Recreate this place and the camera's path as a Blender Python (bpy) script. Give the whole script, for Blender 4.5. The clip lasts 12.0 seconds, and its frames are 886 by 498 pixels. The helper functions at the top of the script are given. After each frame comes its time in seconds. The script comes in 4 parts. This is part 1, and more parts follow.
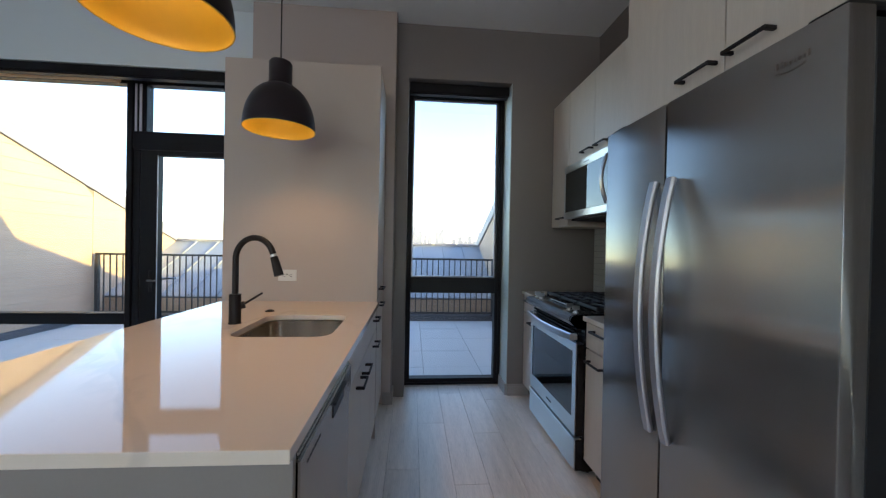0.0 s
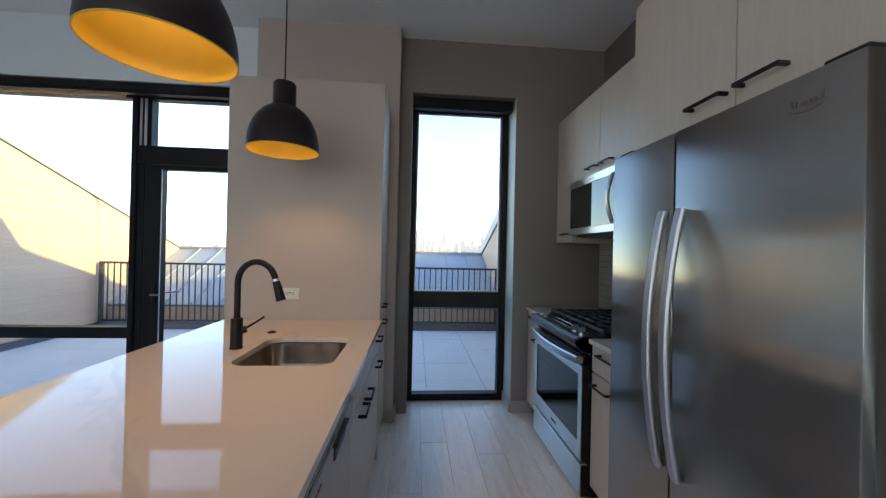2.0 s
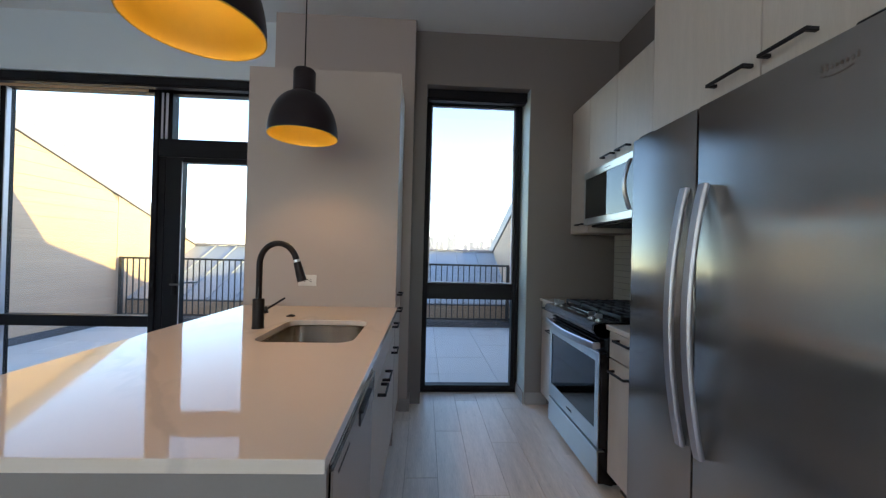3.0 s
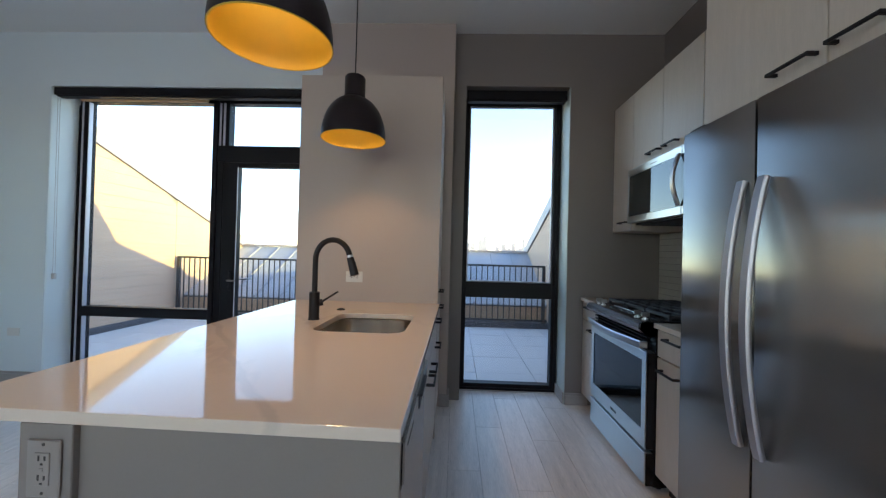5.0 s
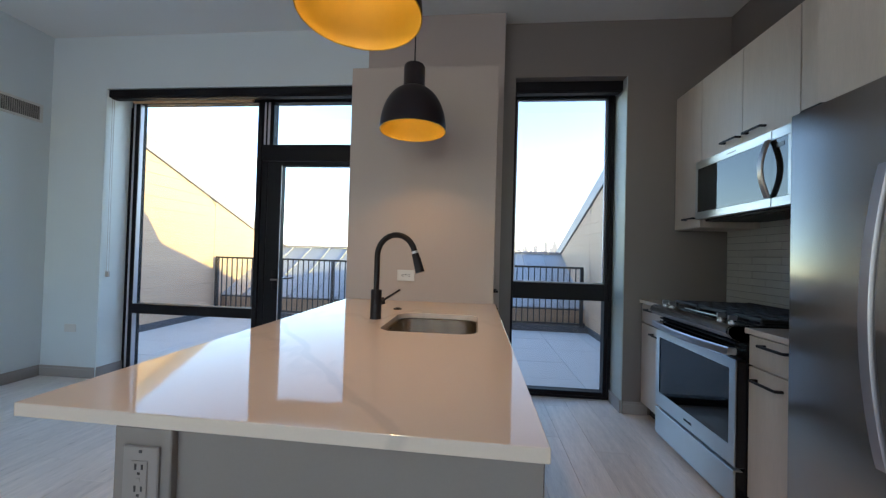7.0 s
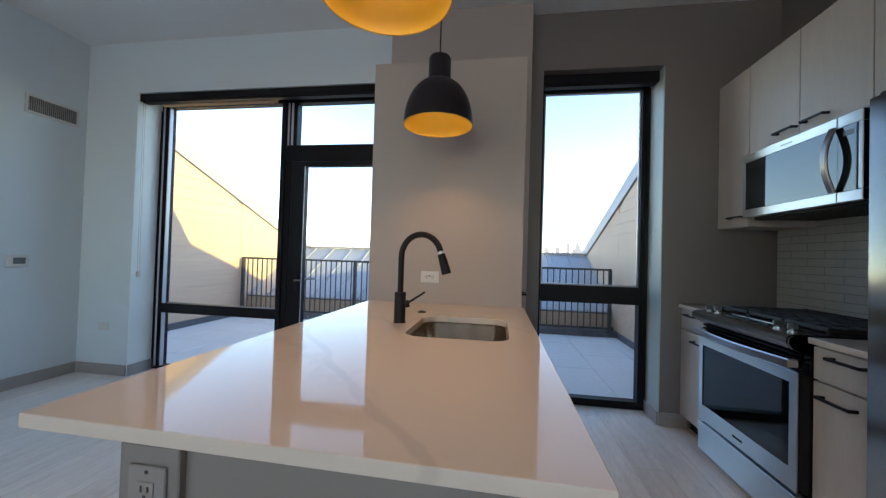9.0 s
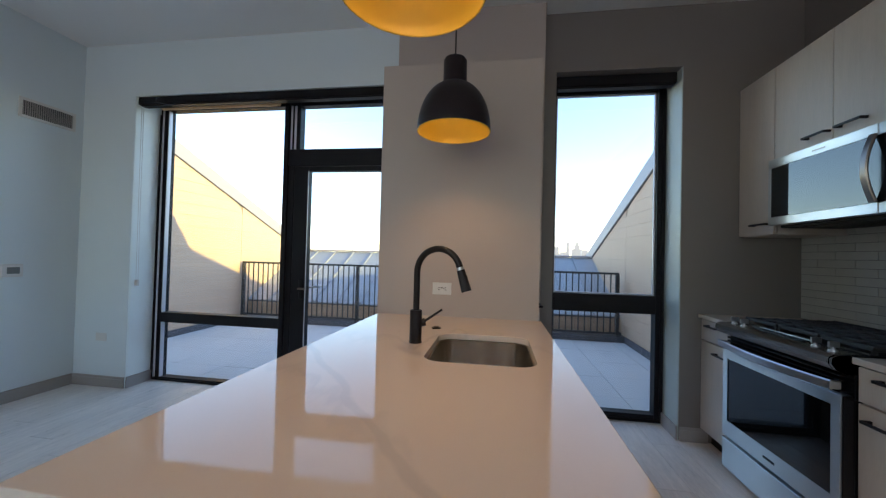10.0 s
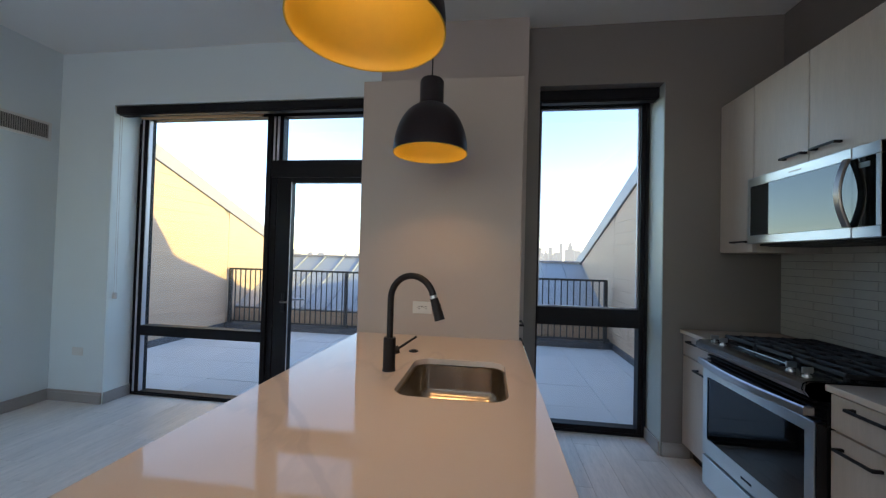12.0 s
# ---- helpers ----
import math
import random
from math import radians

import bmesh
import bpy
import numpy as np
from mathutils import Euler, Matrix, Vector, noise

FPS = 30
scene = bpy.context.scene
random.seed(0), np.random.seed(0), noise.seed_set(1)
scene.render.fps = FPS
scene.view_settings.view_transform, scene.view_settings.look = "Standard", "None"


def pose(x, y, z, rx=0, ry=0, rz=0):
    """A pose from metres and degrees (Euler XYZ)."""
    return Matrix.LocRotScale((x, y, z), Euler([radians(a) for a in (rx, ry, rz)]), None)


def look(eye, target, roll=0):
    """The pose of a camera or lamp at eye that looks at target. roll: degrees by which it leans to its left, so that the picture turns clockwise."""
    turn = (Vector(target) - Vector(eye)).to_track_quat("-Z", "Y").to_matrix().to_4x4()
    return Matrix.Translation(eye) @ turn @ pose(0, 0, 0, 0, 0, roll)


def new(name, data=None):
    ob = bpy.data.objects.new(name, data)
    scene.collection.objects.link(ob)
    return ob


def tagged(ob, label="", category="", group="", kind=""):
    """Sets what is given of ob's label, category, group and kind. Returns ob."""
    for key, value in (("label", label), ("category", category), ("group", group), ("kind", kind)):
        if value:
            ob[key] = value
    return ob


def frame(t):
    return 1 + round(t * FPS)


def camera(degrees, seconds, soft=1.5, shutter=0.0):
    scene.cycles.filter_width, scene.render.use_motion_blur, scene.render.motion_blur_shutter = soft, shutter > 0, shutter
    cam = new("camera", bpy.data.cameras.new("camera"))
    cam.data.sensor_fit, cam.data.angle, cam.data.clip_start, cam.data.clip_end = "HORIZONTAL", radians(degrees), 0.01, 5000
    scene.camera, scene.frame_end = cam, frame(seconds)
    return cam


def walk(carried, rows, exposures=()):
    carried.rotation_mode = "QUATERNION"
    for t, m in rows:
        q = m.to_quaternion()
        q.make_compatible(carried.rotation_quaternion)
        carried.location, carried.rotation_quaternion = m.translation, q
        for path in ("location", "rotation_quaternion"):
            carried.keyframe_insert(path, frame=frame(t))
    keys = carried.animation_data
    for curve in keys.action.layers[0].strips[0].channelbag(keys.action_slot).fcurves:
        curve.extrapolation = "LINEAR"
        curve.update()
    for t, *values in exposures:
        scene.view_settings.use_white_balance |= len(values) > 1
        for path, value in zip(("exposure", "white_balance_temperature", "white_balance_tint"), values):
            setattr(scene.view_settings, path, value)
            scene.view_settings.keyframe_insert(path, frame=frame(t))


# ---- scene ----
cam = camera(101.9, 12.0, soft=1.3)
PATH = [
    (0, (0.07, 0.089, 1.287), (0.239, 2.082, 1.274), 1.1),
    (0.5, (0.062, 0.111, 1.309), (0.231, 2.104, 1.303), 1.1),
    (1, (0.06, 0.125, 1.33), (0.224, 2.118, 1.328), 1.2),
    (1.5, (0.068, 0.118, 1.338), (0.225, 2.112, 1.344), 1.2),
    (2, (0.064, 0.111, 1.381), (0.217, 2.105, 1.39), 1.3),
    (2.5, (0.052, 0.117, 1.356), (0.199, 2.112, 1.368), 1.4),
    (3, (0.024, 0.103, 1.29), (0.127, 2.1, 1.306), 1.4),
    (5, (-0.046, 0.053, 1.261), (-0.116, 2.052, 1.283), 1.5),
    (5.5, (-0.09, 0.04, 1.246), (-0.25, 2.033, 1.267), 1.6),
    (6, (-0.14, 0.073, 1.256), (-0.318, 2.065, 1.274), 1.6),
    (6.5, (-0.22, 0.125, 1.229), (-0.399, 2.117, 1.255), 1.7),
    (7, (-0.274, 0.151, 1.225), (-0.46, 2.142, 1.257), 1.6),
    (9, (-0.314, 0.241, 1.222), (-0.613, 2.218, 1.257), 1.7),
    (9.5, (-0.375, 0.29, 1.248), (-0.678, 2.267, 1.281), 1.6),
    (10, (-0.41, 0.327, 1.284), (-0.706, 2.304, 1.32), 1.5),
    (10.5, (-0.399, 0.329, 1.339), (-0.678, 2.309, 1.378), 1.5),
    (11, (-0.375, 0.316, 1.336), (-0.646, 2.297, 1.379), 1.4),
    (11.5, (-0.357, 0.333, 1.363), (-0.624, 2.314, 1.404), 1.4),
    (12, (-0.334, 0.359, 1.394), (-0.597, 2.342, 1.434), 1.5),
]
EXPOSURES = [(0.0, 2.17, 6550, 13), (7.0, 2.14, 6550, 13), (9.0, 2.05, 6550, 13), (9.6, 1.99, 6550, 13), (10.4, 1.88, 6550, 13), (12.0, 1.87, 6550, 13)]
walk(cam, [(t, look(eye, target, roll)) for t, eye, target, roll in PATH], EXPOSURES)

# ---- world and light ----
SUN_AZ, SUN_EL = math.atan2(1.0, -0.187), radians(15.9)
world = bpy.data.worlds.new("world")
scene.world = world
world.use_nodes = True
wn = world.node_tree.nodes
sky = wn.new("ShaderNodeTexSky")
sky.sky_type, sky.sun_disc = "NISHITA", False
sky.sun_elevation, sky.sun_rotation = SUN_EL, SUN_AZ
sky.air_density, sky.dust_density, sky.ozone_density = 1.0, 0.25, 2.0
world.node_tree.links.new(sky.outputs[0], wn["Background"].inputs[0])
wn["Background"].inputs[1].default_value = 0.20
sun = bpy.data.lights.new("sun", "SUN")
sun.energy, sun.angle, sun.color = 2.0, radians(0.5), (1.0, 0.88, 0.33)
sun_ob = new("sun", sun)
sun_ob.matrix_world = look((20, -4, 10), (20 - 1.0, -4 + 0.187, 10 - 0.290))


# added warm fill lamp in the opening of the assumed rear window
back = bpy.data.lights.new("rear_fill", "AREA")
back.shape, back.size, back.size_y, back.energy, back.color = "RECTANGLE", 5.3, 1.95, 6.8, (1.0, 0.93, 0.87)
back_ob = new("rear_fill", back)
back_ob.matrix_world = look((-1.40, -4.1, 1.92), (-1.40, 0, 1.92))


# ---- materials ----
def material(name, colour, rough=0.5, metal=0.0, spread=0.06, fine=60.0, coarse=1.5, bump=0.0, stretch=(1, 1, 1),
             per_object=0.0, coat=0.0, spec=0.5, aniso=0.0, stain=0.05):
    """A surface with grain at two scales, slight relief and an optional shift from piece to piece."""
    m = bpy.data.materials.new(name)
    m.use_nodes = True
    nt = m.node_tree
    n, l = nt.nodes, nt.links
    p = n["Principled BSDF"]
    co = n.new("ShaderNodeTexCoord")
    mp = n.new("ShaderNodeMapping")
    mp.inputs["Scale"].default_value = stretch
    if per_object:
        place, spot = n.new("ShaderNodeObjectInfo"), n.new("ShaderNodeVectorMath")
        spot.operation = "MULTIPLY_ADD"
        spot.inputs[1].default_value = (1.37, 1.71, 1.13)
        l.new(place.outputs["Location"], spot.inputs[0]), l.new(co.outputs["Object"], spot.inputs[2])
        l.new(spot.outputs[0], mp.inputs[0])
    else:
        l.new(co.outputs["Object"], mp.inputs[0])
    a, b = n.new("ShaderNodeTexNoise"), n.new("ShaderNodeTexNoise")
    a.inputs["Scale"].default_value, b.inputs["Scale"].default_value = fine, coarse
    a.inputs["Detail"].default_value, b.inputs["Detail"].default_value = 4, 3
    l.new(mp.outputs[0], a.inputs[0]), l.new(mp.outputs[0], b.inputs[0])
    add = n.new("ShaderNodeMath")
    add.operation = "ADD"
    l.new(a.outputs[0], add.inputs[0]), l.new(b.outputs[0], add.inputs[1])
    last = add
    if per_object:
        info = n.new("ShaderNodeObjectInfo")
        mul = n.new("ShaderNodeMath")
        mul.operation = "MULTIPLY_ADD"
        mul.inputs[1].default_value = per_object
        l.new(info.outputs["Random"], mul.inputs[0]), l.new(add.outputs[0], mul.inputs[2])
        sub = n.new("ShaderNodeMath")
        sub.operation = "SUBTRACT"
        sub.inputs[1].default_value = per_object / 2
        l.new(mul.outputs[0], sub.inputs[0])
        last = sub
    rng = n.new("ShaderNodeMapRange")
    rng.inputs["From Min"].default_value, rng.inputs["From Max"].default_value = 0.6, 1.4
    l.new(last.outputs[0], rng.inputs[0])
    mix = n.new("ShaderNodeMix")
    mix.data_type = "RGBA"
    mix.inputs[6].default_value = (*[c * (1 - spread) for c in colour], 1)
    mix.inputs[7].default_value = (*[min(1, c * (1 + spread)) for c in colour], 1)
    l.new(rng.outputs[0], mix.inputs[0])
    l.new(mix.outputs[2], p.inputs["Base Color"])
    p.inputs["Metallic"].default_value = metal
    p.inputs["Specular IOR Level"].default_value = spec
    p.inputs["Coat Weight"].default_value = coat
    p.inputs["Coat Roughness"].default_value = 0.05
    p.inputs["Anisotropic"].default_value = aniso
    rr = n.new("ShaderNodeMapRange")
    rr.inputs["From Min"].default_value, rr.inputs["From Max"].default_value = 0.6, 1.4
    rr.inputs["To Min"].default_value, rr.inputs["To Max"].default_value = max(0.02, rough - stain), rough + stain
    l.new(add.outputs[0], rr.inputs[0]), l.new(rr.outputs[0], p.inputs["Roughness"])
    if bump:
        bp = n.new("ShaderNodeBump")
        bp.inputs["Strength"].default_value, bp.inputs["Distance"].default_value = bump, 0.002
        l.new(a.outputs[0], bp.inputs["Height"]), l.new(bp.outputs[0], p.inputs["Normal"])
    return m


def glowing(name, colour, strength, base=None):
    m = bpy.data.materials.new(name)
    m.use_nodes = True
    p = m.node_tree.nodes["Principled BSDF"]
    p.inputs["Base Color"].default_value = (*(base or colour), 1)
    p.inputs["Emission Color"].default_value = (*colour, 1)
    p.inputs["Emission Strength"].default_value = strength
    return m


def clear_glass(name, tint):
    """Thin pane: clear, with a mirror sheen that grows towards grazing angles."""
    m = bpy.data.materials.new(name)
    m.use_nodes = True
    n, l = m.node_tree.nodes, m.node_tree.links
    n.remove(n["Principled BSDF"])
    tr, gl, fr, mx = (n.new("ShaderNodeBsdfTransparent"), n.new("ShaderNodeBsdfGlossy"), n.new("ShaderNodeLayerWeight"),
                      n.new("ShaderNodeMixShader"))
    tr.inputs[0].default_value = (*tint, 1)
    gl.inputs["Roughness"].default_value = 0.01
    fr.inputs[0].default_value = 0.5
    pw, ml = n.new("ShaderNodeMath"), n.new("ShaderNodeMath")
    pw.operation, ml.operation = "POWER", "MULTIPLY_ADD"
    pw.inputs[1].default_value, ml.inputs[1].default_value, ml.inputs[2].default_value = 4.0, 0.5, 0.025
    l.new(fr.outputs["Facing"], pw.inputs[0]), l.new(pw.outputs[0], ml.inputs[0]), l.new(ml.outputs[0], mx.inputs[0])
    l.new(tr.outputs[0], mx.inputs[1]), l.new(gl.outputs[0], mx.inputs[2])
    l.new(mx.outputs[0], n["Material Output"].inputs[0])
    return m


def quartz_material():
    m = material("quartz", (0.73, 0.613, 0.52), rough=0.05, spread=0.015, fine=180, coarse=3, spec=0.31, stain=0.012)
    n, l = m.node_tree.nodes, m.node_tree.links
    p = n["Principled BSDF"]
    base = p.inputs["Base Color"].links[0].from_socket
    co = n.new("ShaderNodeTexCoord")
    warp = n.new("ShaderNodeTexNoise")
    warp.inputs["Scale"].default_value, warp.inputs["Detail"].default_value = 1.3, 6
    mp = n.new("ShaderNodeMapping")
    mp.inputs["Rotation"].default_value, mp.inputs["Scale"].default_value = (0, 0, 0.5), (1.5, 0.55, 1)
    mp.inputs["Location"].default_value = (0.35, 0.1, 0)
    l.new(co.outputs["Object"], mp.inputs[0]), l.new(mp.outputs[0], warp.inputs[0])
    off = n.new("ShaderNodeMath")
    off.operation = "SUBTRACT"
    off.inputs[1].default_value = 0.5
    l.new(warp.outputs[0], off.inputs[0])
    ab = n.new("ShaderNodeMath")
    ab.operation = "ABSOLUTE"
    l.new(off.outputs[0], ab.inputs[0])
    ramp = n.new("ShaderNodeMapRange")
    ramp.inputs["From Min"].default_value, ramp.inputs["From Max"].default_value = 0.004, 0.022
    ramp.inputs["To Min"].default_value, ramp.inputs["To Max"].default_value = 1.0, 0.0
    l.new(ab.outputs[0], ramp.inputs[0])
    mask = n.new("ShaderNodeTexNoise")
    mask.inputs["Scale"].default_value = 1.1
    l.new(co.outputs["Object"], mask.inputs[0])
    mr = n.new("ShaderNodeMapRange")
    mr.inputs["From Min"].default_value, mr.inputs["From Max"].default_value = 0.42, 0.62
    mr.inputs["To Max"].default_value = 0.25
    l.new(mask.outputs[0], mr.inputs[0])
    fac = n.new("ShaderNodeMath")
    fac.operation = "MULTIPLY"
    l.new(ramp.outputs[0], fac.inputs[0]), l.new(mr.outputs[0], fac.inputs[1])
    # one broad vein that runs slantwise over the slab
    sep = n.new("ShaderNodeSeparateXYZ")
    l.new(co.outputs["Object"], sep.inputs[0])
    slant, wob, dist, band, both = (n.new("ShaderNodeMath") for _ in range(5))
    slant.operation, slant.inputs[1].default_value = "MULTIPLY_ADD", 0.80
    l.new(sep.outputs[1], slant.inputs[0]), l.new(sep.outputs[0], slant.inputs[2])
    wave = n.new("ShaderNodeTexNoise")
    wave.inputs["Scale"].default_value, wave.inputs["Detail"].default_value = 3.2, 4
    l.new(co.outputs["Object"], wave.inputs[0])
    wob.operation, wob.inputs[1].default_value = "MULTIPLY_ADD", 0.16
    l.new(wave.outputs[0], wob.inputs[0]), l.new(slant.outputs[0], wob.inputs[2])
    dist.operation, dist.inputs[1].default_value = "SUBTRACT", 0.272
    l.new(wob.outputs[0], dist.inputs[0])
    band.operation = "ABSOLUTE"
    l.new(dist.outputs[0], band.inputs[0])
    soft = n.new("ShaderNodeMapRange")
    soft.inputs["From Min"].default_value, soft.inputs["From Max"].default_value = 0.010, 0.024
    soft.inputs["To Min"].default_value, soft.inputs["To Max"].default_value = 0.27, 0.0
    l.new(band.outputs[0], soft.inputs[0])
    both.operation = "MAXIMUM"
    l.new(fac.outputs[0], both.inputs[0]), l.new(soft.outputs[0], both.inputs[1])
    mix = n.new("ShaderNodeMix")
    mix.data_type = "RGBA"
    mix.inputs[7].default_value = (0.40, 0.35, 0.32, 1)
    l.new(both.outputs[0], mix.inputs[0]), l.new(base, mix.inputs[6]), l.new(mix.outputs[2], p.inputs["Base Color"])
    return m


WHITE = material("white_wall_paint", (0.675, 0.735, 0.755), 0.55, spread=0.02, fine=220, coarse=0.8, bump=0.12)
# reveal paints: wall white and accent grey, lightened to hold the daylight
LINING = material("lit_white_reveal", (0.85, 0.91, 0.895), 0.33, spread=0.02, fine=220, coarse=0.8, bump=0.1)
LIT_GREY_LINING = material("lit_grey_reveal", (0.44, 0.49, 0.47), 0.4, spread=0.02, fine=220, coarse=0.8, bump=0.1)
GREIGE = material("greige_panel_paint", (0.45, 0.375, 0.335), 0.55, spread=0.02, fine=220, coarse=0.8, bump=0.1)
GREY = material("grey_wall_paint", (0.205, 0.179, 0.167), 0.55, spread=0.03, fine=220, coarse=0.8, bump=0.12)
CEILING = material("ceiling_paint", (0.78, 0.78, 0.77), 0.8, spread=0.02, fine=260, coarse=0.7, bump=0.15)
BASE = material("baseboard_vinyl", (0.36, 0.33, 0.31), 0.45, spread=0.06, fine=90, coarse=3, bump=0.1)
PLANK = material("floor_plank", (0.84, 0.77, 0.715), 0.31, spread=0.16, fine=26, coarse=4, bump=0.12, stretch=(7, 0.7, 1), per_object=0.35)
JOINT = material("floor_joint", (0.36, 0.32, 0.29), 0.8)
LAMINATE = material("cabinet_laminate", (0.62, 0.545, 0.485), 0.42, spread=0.06, fine=40, coarse=5, bump=0.06, stretch=(6, 6, 0.5), per_object=0.08)
CARCASS = material("cabinet_carcass", (0.48, 0.445, 0.41), 0.5, spread=0.04)
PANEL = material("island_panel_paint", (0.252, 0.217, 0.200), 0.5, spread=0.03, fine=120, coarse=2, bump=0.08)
QUARTZ = quartz_material()


def brushed(name, colour, rough, aniso, turn):
    """Brushed steel: its gloss smears sideways, or upright with a quarter turn."""
    m = material(name, colour, rough, 1.0, spread=0.02, fine=30, coarse=0.6, stretch=(30, 30, 0.5), stain=0.005, aniso=aniso)
    tan = m.node_tree.nodes.new("ShaderNodeCombineXYZ")
    tan.inputs[1].default_value = 1.0
    m.node_tree.nodes["Principled BSDF"].inputs["Anisotropic Rotation"].default_value = turn
    m.node_tree.links.new(tan.outputs[0], m.node_tree.nodes["Principled BSDF"].inputs["Tangent"])
    return m


STEEL = brushed("brushed_steel", (0.415, 0.405, 0.39), 0.245, 1.0, 0.0)
BRIGHT_STEEL = brushed("bright_brushed_steel", (0.56, 0.57, 0.57), 0.32, 0.96, 0.25)
SINK = material("satin_sink_steel", (0.45, 0.375, 0.30), 0.23, 1.0, spread=0.16, fine=3, coarse=1.2, stretch=(14, 14, 0.6), stain=0.05)
CHROME = material("polished_handle", (0.60, 0.60, 0.61), 0.30, 1.0, spread=0.02, stain=0.01)
BLACK = material("matte_black_metal", (0.016, 0.015, 0.018), 0.42, spread=0.1, fine=200, coarse=8, spec=0.22)
FRAME = material("black_window_frame", (0.010, 0.010, 0.013), 0.45, spread=0.12, fine=160, coarse=4, spec=0.18)
# light reflected by the frame edges, painted as a pale lilac colour
FRAME_EDGE = material("lit_frame_edge", (0.62, 0.60, 0.66), 0.35, 0.3, spread=0.05)
ENAMEL = material("black_enamel", (0.008, 0.008, 0.010), 0.2, spread=0.08, spec=0.3)
IRON = material("cast_iron", (0.02, 0.02, 0.022), 0.55, spread=0.2, fine=300, coarse=12, bump=0.2)
BLACK_GLASS = material("black_oven_glass", (0.004, 0.005, 0.006), 0.03, spread=0.05, spec=0.4, stain=0.005)
SMOKED_GLASS = material("smoked_green_glass", (0.010, 0.014, 0.015), 0.03, spread=0.05, spec=0.85, stain=0.004)
DARK_SIDE = material("dark_grey_appliance_side", (0.013, 0.013, 0.015), 0.5, spread=0.06, fine=300, bump=0.1, spec=0.2)
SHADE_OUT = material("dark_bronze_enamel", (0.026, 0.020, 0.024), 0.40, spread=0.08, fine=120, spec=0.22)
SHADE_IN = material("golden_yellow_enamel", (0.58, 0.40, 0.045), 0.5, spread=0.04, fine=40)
GREIGE_PLASTIC = material("greige_plastic", (0.315, 0.275, 0.255), 0.35, spread=0.02)
PLASTIC = material("white_plastic", (0.66, 0.645, 0.62), 0.35, spread=0.01)
SLOT = material("dark_slot", (0.02, 0.02, 0.02), 0.6)
SOCKET = material("socket_slot", (0.05, 0.045, 0.045), 0.6)
BRONZE = material("dark_bronze_steel", (0.30, 0.26, 0.24), 0.32, 1.0, spread=0.03)
SATIN = material("satin_handle_steel", (0.50, 0.48, 0.51), 0.45, 1.0, spread=0.03, fine=80)
SCREEN = material("grey_display", (0.16, 0.18, 0.18), 0.15)
TILE = material("glazed_wall_tile", (0.57, 0.565, 0.52), 0.22, spread=0.05, fine=14, coarse=3, per_object=0.25, coat=0.2)
GROUT = material("tile_grout", (0.13, 0.125, 0.115), 0.85, spread=0.08, fine=200)
SHADE_CLOTH = material("tan_shade_cloth", (0.70, 0.44, 0.24), 0.8, spread=0.08, fine=400)
GLASS = clear_glass("window_glass", (0.93, 0.95, 0.95))
PAVER = material("concrete_paver", (0.64, 0.63, 0.63), 0.8, spread=0.06, fine=90, coarse=2, bump=0.2, per_object=0.2)
PAVER_BED = material("paver_gap", (0.10, 0.10, 0.10), 0.9)
SIDING = material("sand_siding_board", (0.62, 0.425, 0.295), 0.7, spread=0.13, fine=30, coarse=3, bump=0.25, stretch=(1, 0.5, 8), per_object=0.15)
SIDING_GAP = material("siding_gap", (0.30, 0.25, 0.19), 0.9)
RAIL = material("bronze_rail_metal", (0.045, 0.04, 0.038), 0.45, spread=0.08)
ROOF = material("grey_roof_metal", (0.375, 0.37, 0.385), 0.45, 0.1, spread=0.05, fine=8, coarse=1, stretch=(1, 0.3, 1), per_object=0.1)
FASCIA = material("pale_roof_edge", (0.36, 0.33, 0.34), 0.5, 0.1, spread=0.04)
FLASH = material("dark_flashing", (0.09, 0.09, 0.10), 0.5, spread=0.08)
# distance haze put into the towers and land as a faint glow
CITY = glowing("haze_glow_tower", (0.84, 0.82, 0.80), 0.205, (0.05, 0.05, 0.05))
LAND = glowing("haze_glow_land", (0.86, 0.87, 0.88), 0.25, (0.05, 0.05, 0.05))
BULB = glowing("warm_bulb", (1.0, 0.72, 0.42), 3.0)


# ---- mesh helpers ----
def box(x0, x1, y0, y1, z0, z1, bevel=0.0, seg=1):
    bm = bmesh.new()
    bmesh.ops.create_cube(bm, size=1)
    c = Vector(((x0 + x1) / 2, (y0 + y1) / 2, (z0 + z1) / 2))
    for v in bm.verts:
        v.co = Vector((v.co.x * (x1 - x0), v.co.y * (y1 - y0), v.co.z * (z1 - z0))) + c
    if bevel:
        bmesh.ops.bevel(bm, geom=bm.edges[:], offset=bevel, segments=seg, profile=0.5, affect="EDGES")
    return bm


def cylinder(p, q, r0, r1=None, n=24, cap=True):
    p, q = Vector(p), Vector(q)
    bm = bmesh.new()
    d = q - p
    m = Matrix.Translation((p + q) / 2) @ d.to_track_quat("Z", "Y").to_matrix().to_4x4()
    bmesh.ops.create_cone(bm, cap_ends=cap, segments=n, radius1=r0, radius2=r0 if r1 is None else r1, depth=d.length, matrix=m)
    return bm


def joined(*bms):
    out = bmesh.new()
    for b in bms:
        me = bpy.data.meshes.new("tmp")
        b.to_mesh(me)
        b.free()
        out.from_mesh(me)
        bpy.data.meshes.remove(me)
    return out


